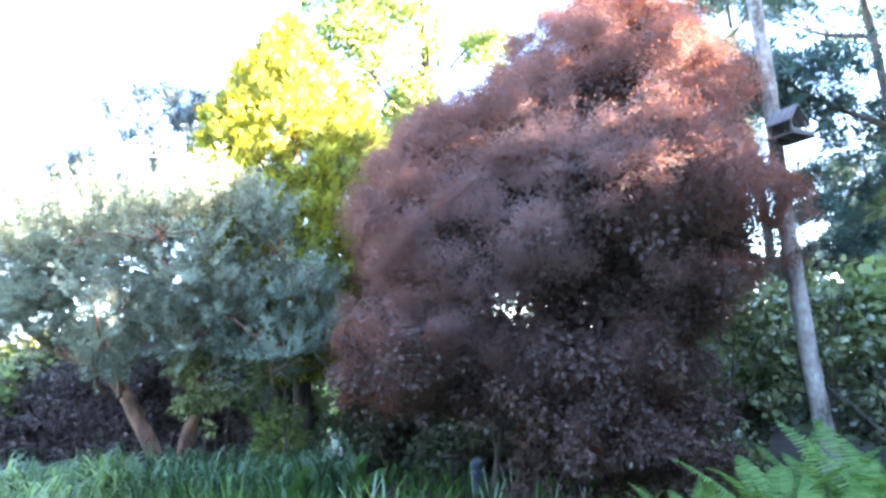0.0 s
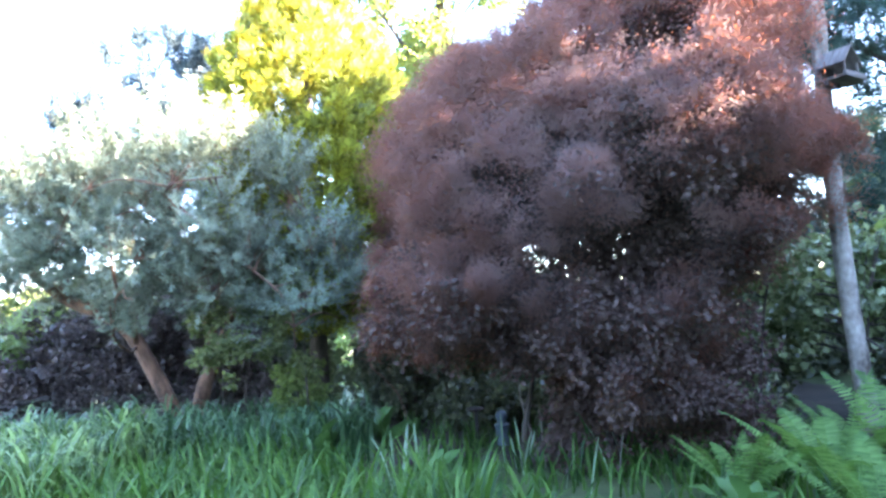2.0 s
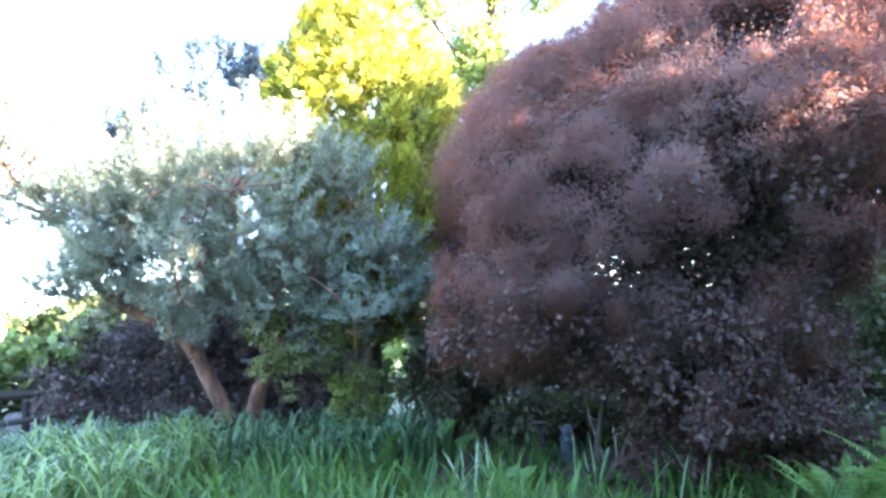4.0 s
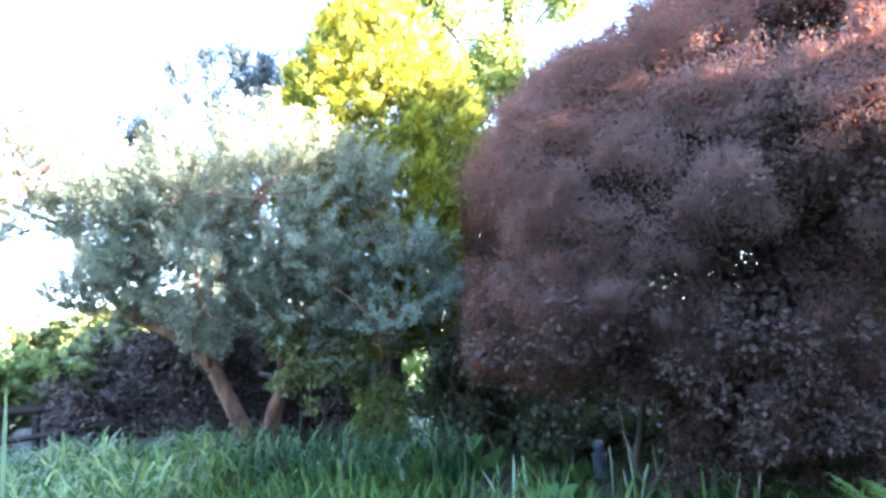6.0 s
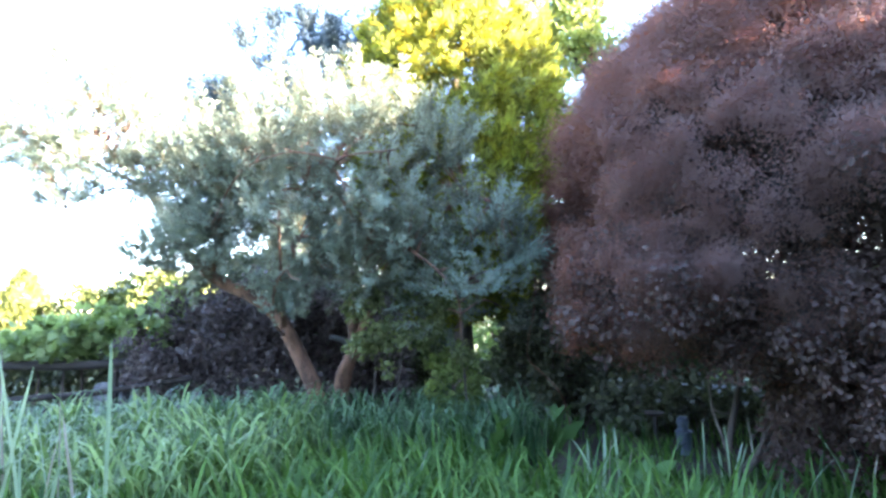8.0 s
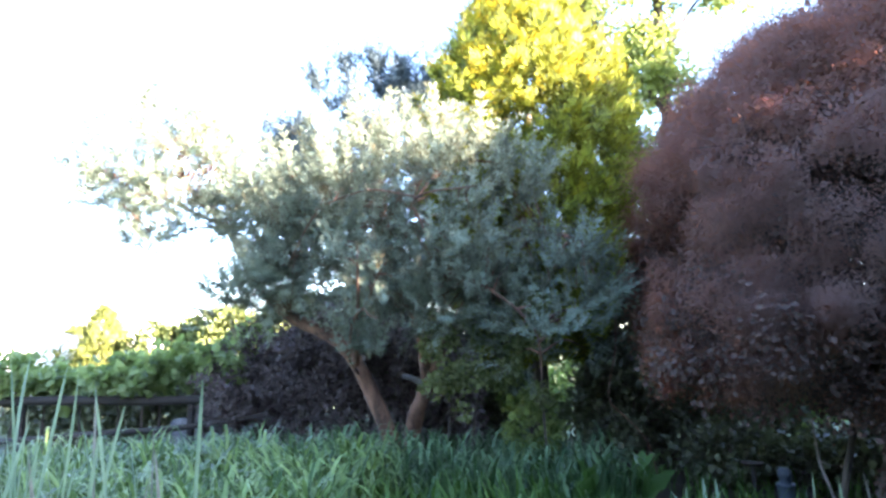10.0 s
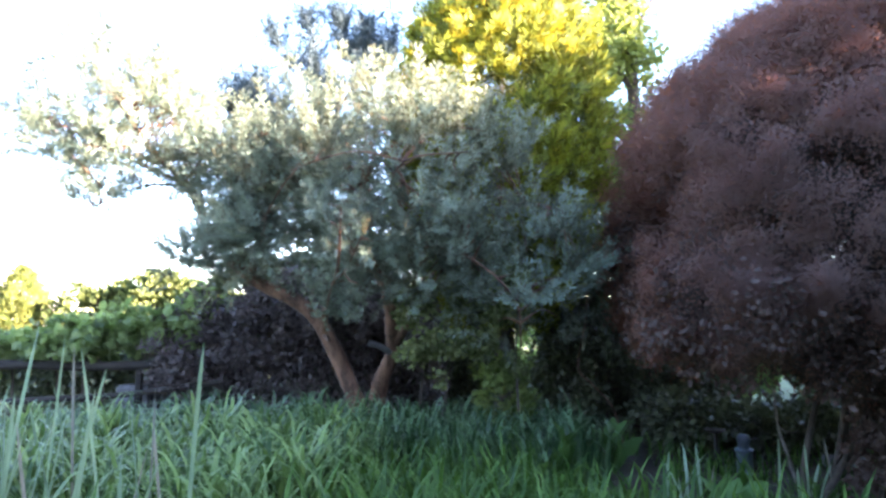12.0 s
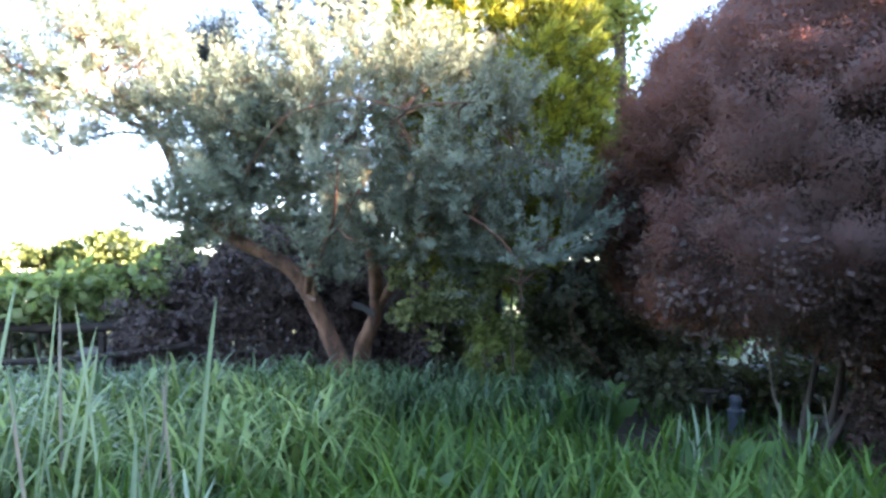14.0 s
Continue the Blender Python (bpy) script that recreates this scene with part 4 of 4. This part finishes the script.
def tufts(n, per, x0, x1, y0, y1, spread, keep=None):
    cx, cy = rng.uniform(x0, x1, n), rng.uniform(y0, y1, n)
    if keep is not None:
        k = keep(cx, cy)
        cx, cy = cx[k], cy[k]
    m = len(cx) * per
    return np.repeat(cx, per) + rng.normal(size=m) * spread, np.repeat(cy, per) + rng.normal(size=m) * spread, np.repeat(rng.uniform(0.75, 1.15, len(cx)), per)


def grass_patch(name, label, x, y, tall, hgt, wid, bend, mat, jitter=0.25, hook=False):
    n = len(x)
    height = hgt * tall * rng.uniform(1 - jitter * 1.6, 1 + jitter * 0.3, n)
    me = raw_mesh(name, *blades(x, y, height, wid * rng.uniform(0.6, 1.2, n), bend * rng.uniform(0.75 if hook else 0.45, 1.15, n), hook), mat, True)
    return tagged(part(name, me, None), label, "grass", kind="stuff")


x, y, tl = tufts(360, 9, -7.2, -1.2, 6.7, 8.2, 0.08)
grass_patch("arching_grass", "blue-green arching grass in front of the pine", x, y, tl, 0.98, 0.037, 1.25, M_GRASS_BLUE, 0.2, True)
x, y, tl = tufts(1000, 9, -5.0, 1.6, 3.0, 7.0, 0.09, lambda u, w: rng.random(len(u)) < np.where((u > -0.7) & (w > 5.4), 0.02, np.clip(0.25 - 0.6 * (u + 0.4) - 0.4 * (w - 5.3), 0.03, 1)))
grass_patch("tall_grass", "fresh green upright grass in the shade", x, y, tl, 0.78, 0.030, 0.85, M_GRASS)
x, y, tl = tufts(120, 10, 1.0, 4.2, 3.0, 6.0, 0.08)
grass_patch("tall_grass", "fresh green grass round the ferns", x, y, tl, 0.55, 0.024, 1.0, M_GRASS)
x, y, tl = tufts(310, 11, -7.6, -3.3, 4.4, 7.0, 0.07)
grass_patch("pale_grass", "pale green arching grass clump catching the sky", x, y, tl, 1.2, 0.036, 1.3, M_GRASS_PALE, 0.2, True)

x, y, tl = tufts(130, 8, -0.8, 3.4, 5.4, 8.6, 0.1)
grass_patch("thin_grass", "thin dark grass in the shade under the bush", x, y, tl, 0.5, 0.02, 0.9, M_GRASS)

x, y, tl = tufts(200, 8, -4.2, -0.1, 2.9, 5.0, 0.1)
grass_patch("broad_grass", "broad bright green blades close to the path", x, y, tl, 0.85, 0.036, 0.7, M_GRASS)


def broad_leaf(length, width, seed):
    """A dock leaf along +y: a wavy blade on a short stalk, arching over."""
    r = np.random.default_rng(seed)
    v, f = [], []
    for i, s in enumerate(np.linspace(0, 1, 9)):
        w = width * (0.06 if s < 0.2 else math.sin(math.pi * min(1, (s - 0.15) / 0.86)) ** 0.8 + 0.03) / 2
        z = length * (0.75 * s - 0.55 * s * s)
        wave = 0.012 * r.normal()
        v += [(-w, length * s, z + 0.25 * w + wave), (0, length * s, z), (w, length * s, z + 0.25 * w - wave)]
        if i:
            k = 3 * i
            f += [(k - 3, k - 2, k + 1, k), (k - 2, k - 1, k + 2, k + 1)]
    return raw_mesh("leaf", v, f, M_DOCK, True)


M_DOCK = leaf_material("dock_leaf", (0.03, 0.08, 0.02), (0.09, 0.18, 0.05), (0.2, 0.36, 0.06), 0.3, 0.45, 3.0, 0.4)
DOCK = [broad_leaf(0.42, 0.13, i) for i in range(3)]
for k, (x, y, c0, sz) in enumerate(((-1.55, 6.7, 11, 1.25), (-1.0, 7.1, 9, 1.15), (-1.95, 7.2, 9, 1.1), (-0.5, 5.6, 8, 0.95), (1.5, 4.3, 8, 0.95), (-2.6, 4.6, 8, 0.9))):
    r = np.random.default_rng(400 + k)
    dock = empty("dock_plant", (x, y, float(ground_z(x, y))))
    for i in range(c0):
        placed("leaf", DOCK[i % 3], dock, pose(0, 0, 0.0, r.uniform(25, 70), r.uniform(-12, 12), 360 / c0 * i + r.uniform(-18, 18)) @ Matrix.Scale(sz * r.uniform(0.75, 1.2), 4))
    tagged(dock, "broad-leaved green dock plant among the grass", "weed", "dock plants")

# ---- reeds: strap leaves told apart one by one ----
def strap(height, width, bend, seed, mat):
    n = 9
    s = np.linspace(0, 1, n)
    w = width * np.clip(np.minimum(1, 5.5 * (1 - s) + 0.12) * (0.75 + 0.5 * np.minimum(1, 3 * s)), 0.02, None)
    yy, zz = height * (0.05 * s + bend * s ** 2.2), height * (s - 0.5 * bend * s ** 3)
    v, f = [], []
    for i in range(n):
        v += [(-w[i] / 2, yy[i], zz[i]), (0, yy[i] + 0.25 * w[i], zz[i]), (w[i] / 2, yy[i], zz[i])]
        if i:
            k = 3 * i
            f += [(k - 3, k - 2, k + 1, k), (k - 2, k - 1, k + 2, k + 1)]
    return raw_mesh("blade", v, f, mat, True)


STRAPS = [strap(1.0, 0.018, b, i, M_REED) for i, b in enumerate((0.03, 0.1, 0.2, 0.06))]
DRY = [strap(1.0, 0.013, 0.05, 8, M_STRAW)]


def reed_clump(x, y, count, height, spread, seed, label, dry=0.15):
    r = np.random.default_rng(seed)
    root = empty("reed_clump", (x, y, 0))
    for i in range(count):
        me = DRY[0] if r.random() < dry else STRAPS[int(r.integers(4))]
        placed("blade", me, root, pose(r.normal() * spread, r.normal() * spread, -0.02, r.uniform(-9, 9), r.uniform(-12, 12), r.uniform(0, 360)) @ Matrix.Diagonal((1, 1, height * r.uniform(0.65, 1.1), 1)))
    return tagged(root, label, "reed", "reed clumps")


reed_clump(-4.45, 3.95, 16, 1.45, 0.28, 1, "tall blue-green reed clump with pointed strap leaves")
reed_clump(-3.95, 4.2, 5, 1.3, 0.2, 2, "thin reed clump with dry pale stalks", 0.4)
reed_clump(-5.0, 4.3, 20, 1.6, 0.36, 3, "tall blue-green reed clump with pointed strap leaves")
reed_clump(-3.8, 3.5, 12, 0.85, 0.22, 4, "low reed clump among the pale grass")
reed_clump(0.35, 6.3, 6, 0.55, 0.14, 5, "few pale pointed iris leaves in the grass", 0.1)
reed_clump(1.0, 5.6, 5, 0.65, 0.15, 6, "few pale pointed iris leaves in the grass", 0.1)
reed_clump(-0.7, 5.9, 8, 0.65, 0.2, 7, "few pale pointed iris leaves in the grass", 0.1)

# ---- small things at the bush's foot ----
def lathe(profile, mat, sides=20):
    v, f = [], []
    for r, z in profile:
        v += [(r * math.cos(2 * math.pi * j / sides), r * math.sin(2 * math.pi * j / sides), z) for j in range(sides)]
    for i in range(len(profile) - 1):
        for j in range(sides):
            k = (j + 1) % sides
            f.append((i * sides + j, i * sides + k, (i + 1) * sides + k, (i + 1) * sides + j))
    return raw_mesh("turned", v, f, mat, True)


lamp_post = tagged(empty("garden_bollard", (0.3, 7.45, 0)), "short blue-grey cylindrical garden post in the grass", "post")
placed("body", lathe([(0.075, 0), (0.075, 0.22), (0.085, 0.225), (0.085, 0.24), (0.001, 0.24)], M_BLUE_GREY), lamp_post, pose(0, 0, 0))
placed("cap", lathe([(0.05, 0.24), (0.05, 0.30), (0.062, 0.305), (0.06, 0.35), (0.04, 0.375), (0.001, 0.38)], M_BLUE_GREY), lamp_post, pose(0, 0, 0))
board = tagged(empty("tilted_board", (1.36, 9.2, 0)), "pale square board on a short stake under the bush", "sign")
placed("panel", box_mesh("panel", (0.15, 0.02, 0.09), M_PALE, 0.004), board, pose(0, 0, 0.31, -25, 12, -20))
placed("stake", box_mesh("stake", (0.03, 0.03, 0.31), M_WOOD_DARK, 0.004), board, pose(0, 0.03, 0.155))
stake = tagged(empty("bird_bath", (0.02, 7.4, 0)), "small flat dish on a thin dark garden stake", "bird bath")
placed("stake", lathe([(0.022, 0), (0.02, 0.4), (0.001, 0.4)], M_WOOD_DARK, 10), stake, pose(0, 0, 0))
placed("dish", lathe([(0.001, 0.4), (0.06, 0.405), (0.1, 0.43), (0.104, 0.435), (0.09, 0.425), (0.001, 0.412)], M_DARK_BARK), stake, pose(0, 0, 0))
slab = tagged(empty("stone_slab", (1.55, 7.7, 0)), "low grey stone slab edging the planting bed", "stone")
placed("block", box_mesh("block", (0.75, 0.22, 0.12), M_PALE_STONE, 0.02), slab, pose(0, 0, 0.06, 0, 0, -6))
snag = tagged(empty("broken_branch", (0.55, 7.1, 0)), "pale broken branch stuck upright under the bush", "branch")
part("wood", raw_mesh("wood", *tube([(0.62, 7.1, 0.0), (0.56, 7.1, 0.25), (0.5, 7.12, 0.5), (0.47, 7.1, 0.85)], 0.02, 0.008, 7, 5, 0.2), M_GREY_BARK, True), snag)
part("side_twig", raw_mesh("side_twig", *tube([(0.5, 7.12, 0.5), (0.58, 7.08, 0.46), (0.66, 7.05, 0.47)], 0.008, 0.004, 6, 4), M_GREY_BARK, True), snag)
vine = tagged(empty("bare_vine", (-1.0, 8.0, 0)), "thin bare twisted vine stem hanging from the branches", "vine")
part("runner", raw_mesh("runner", *tube([(-1.07, 8.0, 1.9), (-1.1, 8.0, 1.5), (-1.2, 8.0, 1.0), (-1.05, 7.95, 0.8), (-0.85, 7.9, 0.55), (-0.75, 7.9, 0.1)], 0.008, 0.006, 6, 6), M_PINE_BARK, True), vine)

# ---- far left: golden conifers and a pale house ----
for i, (x, y, h, r) in enumerate(((-21.3, 25.0, 3.7, 1.0), (-24.4, 27, 3.0, 1.2))):
    tagged(cypress("far_conifer", (x, y, 0), [(0.1, r * 0.9), (h * 0.4, r), (h * 0.75, r * 0.7), (h, 0.05)], 1100, 0.45, M_FARGOLD), "sunlit golden conifer in the distance", "tree", "distant conifers")
for x, y, h, r in ((-18.4, 25.5, 3.4, 1.5), (-15.8, 25.0, 3.7, 1.4), (-13.6, 25.0, 3.3, 1.4)):
    tagged(leafy_tree("far_tree", [([(x, y, 0), (x + 0.1, y, h * 0.5), (x, y, h * 0.8)], 0.12, 0.03)], [((x, y, h * 0.55), (r, r, h * 0.42)), ((x + 0.7, y, h * 0.7), (r * 0.6, r * 0.6, h * 0.27))], 70, 60, 0.4, 0.2, M_FARLEAF, M_DARK_BARK, 0.3), "sunlit light green leafy tree in the distance", "tree", "distant leafy trees")
cottage = tagged(empty("far_house", (-27.0, 29.0, 0)), "distant pale house with a pitched roof", "house")
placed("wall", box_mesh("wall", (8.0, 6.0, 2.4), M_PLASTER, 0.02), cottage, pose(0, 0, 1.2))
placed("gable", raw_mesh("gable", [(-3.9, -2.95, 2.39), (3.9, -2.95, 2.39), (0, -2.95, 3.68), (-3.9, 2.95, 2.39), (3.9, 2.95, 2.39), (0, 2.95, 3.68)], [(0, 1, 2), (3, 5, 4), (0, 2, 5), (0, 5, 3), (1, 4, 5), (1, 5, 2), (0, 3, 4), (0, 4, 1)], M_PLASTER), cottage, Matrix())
for sx in (-1, 1):
    placed("roof", box_mesh("roof", (4.6, 6.4, 0.15), M_ROOF, 0.02), cottage, pose(sx * 2.05, 0, 3.0, 0, sx * 20, 0))

rng = np.random.default_rng(24)

# ---- added screens behind and beside the walk that block sun and sky light ----
def light_screen(name, x0, y0, x1, y1, heights, label, open_to=0.0):
    """An added light blocker: trunks with leaf clumps up to an uneven top, looser high up in its first stretch to let
    sun patches onto the bush.
    """
    root = empty(name, ((x0 + x1) / 2, (y0 + y1) / 2, 0))
    dense, loose, airy, thin = [], [], [], []
    for i in range(620 if open_to else 420):
        s = rng.random()
        top = np.interp(s, np.linspace(0, 1, len(heights)), heights)
        z = rng.uniform(0.3, top) + 0.3 * noise.noise(Vector((s * 20, 0, 0)))
        at = (x0 + (x1 - x0) * s + rng.normal() * 0.25, y0 + (y1 - y0) * s + rng.normal() * 0.25, z)
        # openings shaped so that sun patches fall on the smoke bush
        if s < open_to and z > np.interp(at[1], (-0.1, 0.2, 0.8, 1.1, 1.5, 2.0, 2.4, 3.0, 3.6, 3.9), (6.3, 5.3, 5.0, 4.2, 3.9, 4.0, 4.2, 4.9, 5.2, 9.0)):
            clump = noise.noise(Vector((at[1] * 1.5, z * 1.5, 2.0)))
            south = z < np.interp(at[1], (1.4, 1.9, 2.5), (5.9, 6.2, 6.7)) and at[1] < 2.6
            (thin if south and clump < (0.34 if at[1] < 1.75 or z > 5.5 else -0.5) else loose if south or clump > -0.25 else airy).append(at)
        else:
            dense.append(at)
    if open_to:
        loose += [(9.05 + 0.2 * rng.normal(), 1.95 + 0.07 * k, 4.75 + 0.25 * (k % 4)) for k in range(8)]      # extra clumps added to stop a sun leak on the bush's edge
    bits = [leaves_round(np.array(dense), sphere_dirs(len(dense)), 50, 0.75, 0.56, [(0, 0, 0), (0.42, 0.5, 0.08), (0, 1, -0.05), (-0.42, 0.5, 0.08)], LEAF_F)]
    for spots, per, size in ((loose, 150, 0.12), (airy, 640, 0.07), (thin, 95, 0.07)):
        if spots:
            bits.append(leaves_round(np.array(spots), sphere_dirs(len(spots)), per, 0.45, size, [(0, 0, 0), (0.42, 0.5, 0.08), (0, 1, -0.05), (-0.42, 0.5, 0.08)], LEAF_F))
    part("crown", raw_mesh("crown", *joined(bits), M_SHRUB), root)
    tr = [tube([(x0 + (x1 - x0) * s, y0 + (y1 - y0) * s, 0), (x0 + (x1 - x0) * s, y0 + (y1 - y0) * s, 2.5)], 0.09, 0.04, 6, 2) for s in np.linspace(0.05, 0.95, 9)]
    part("trunks", raw_mesh("trunks", *joined(tr), M_DARK_BARK, True), root)
    return tagged(root, label, "hedge", kind="structure")


light_screen("sun_blocker_north_east", 9.5, 6.5, 12.5, 17.5, (3.6, 4.4, 4.8, 4.8), "added leafy screen that blocks low sun behind the pines")
light_screen("sun_blocker_east", 9.5, 6.5, 8.0, -9.0, (6.9, 7.1, 7.3, 7.3, 7.3, 7.3), "unseen leafy screen added to shade and dapple the garden", 0.43)

light_screen("sky_blocker_south", 8.0, -6.5, -15.0, -6.0, (3.2, 3.8, 3.4, 3.8, 3.4, 3.2), "unseen leafy screen added to block sky light from behind")
light_screen("sky_blocker_west", -15.0, -6.0, -13.5, 2.0, (6.0, 6.5, 6.0, 5.5), "unseen leafy screen added to block sky light from the west")
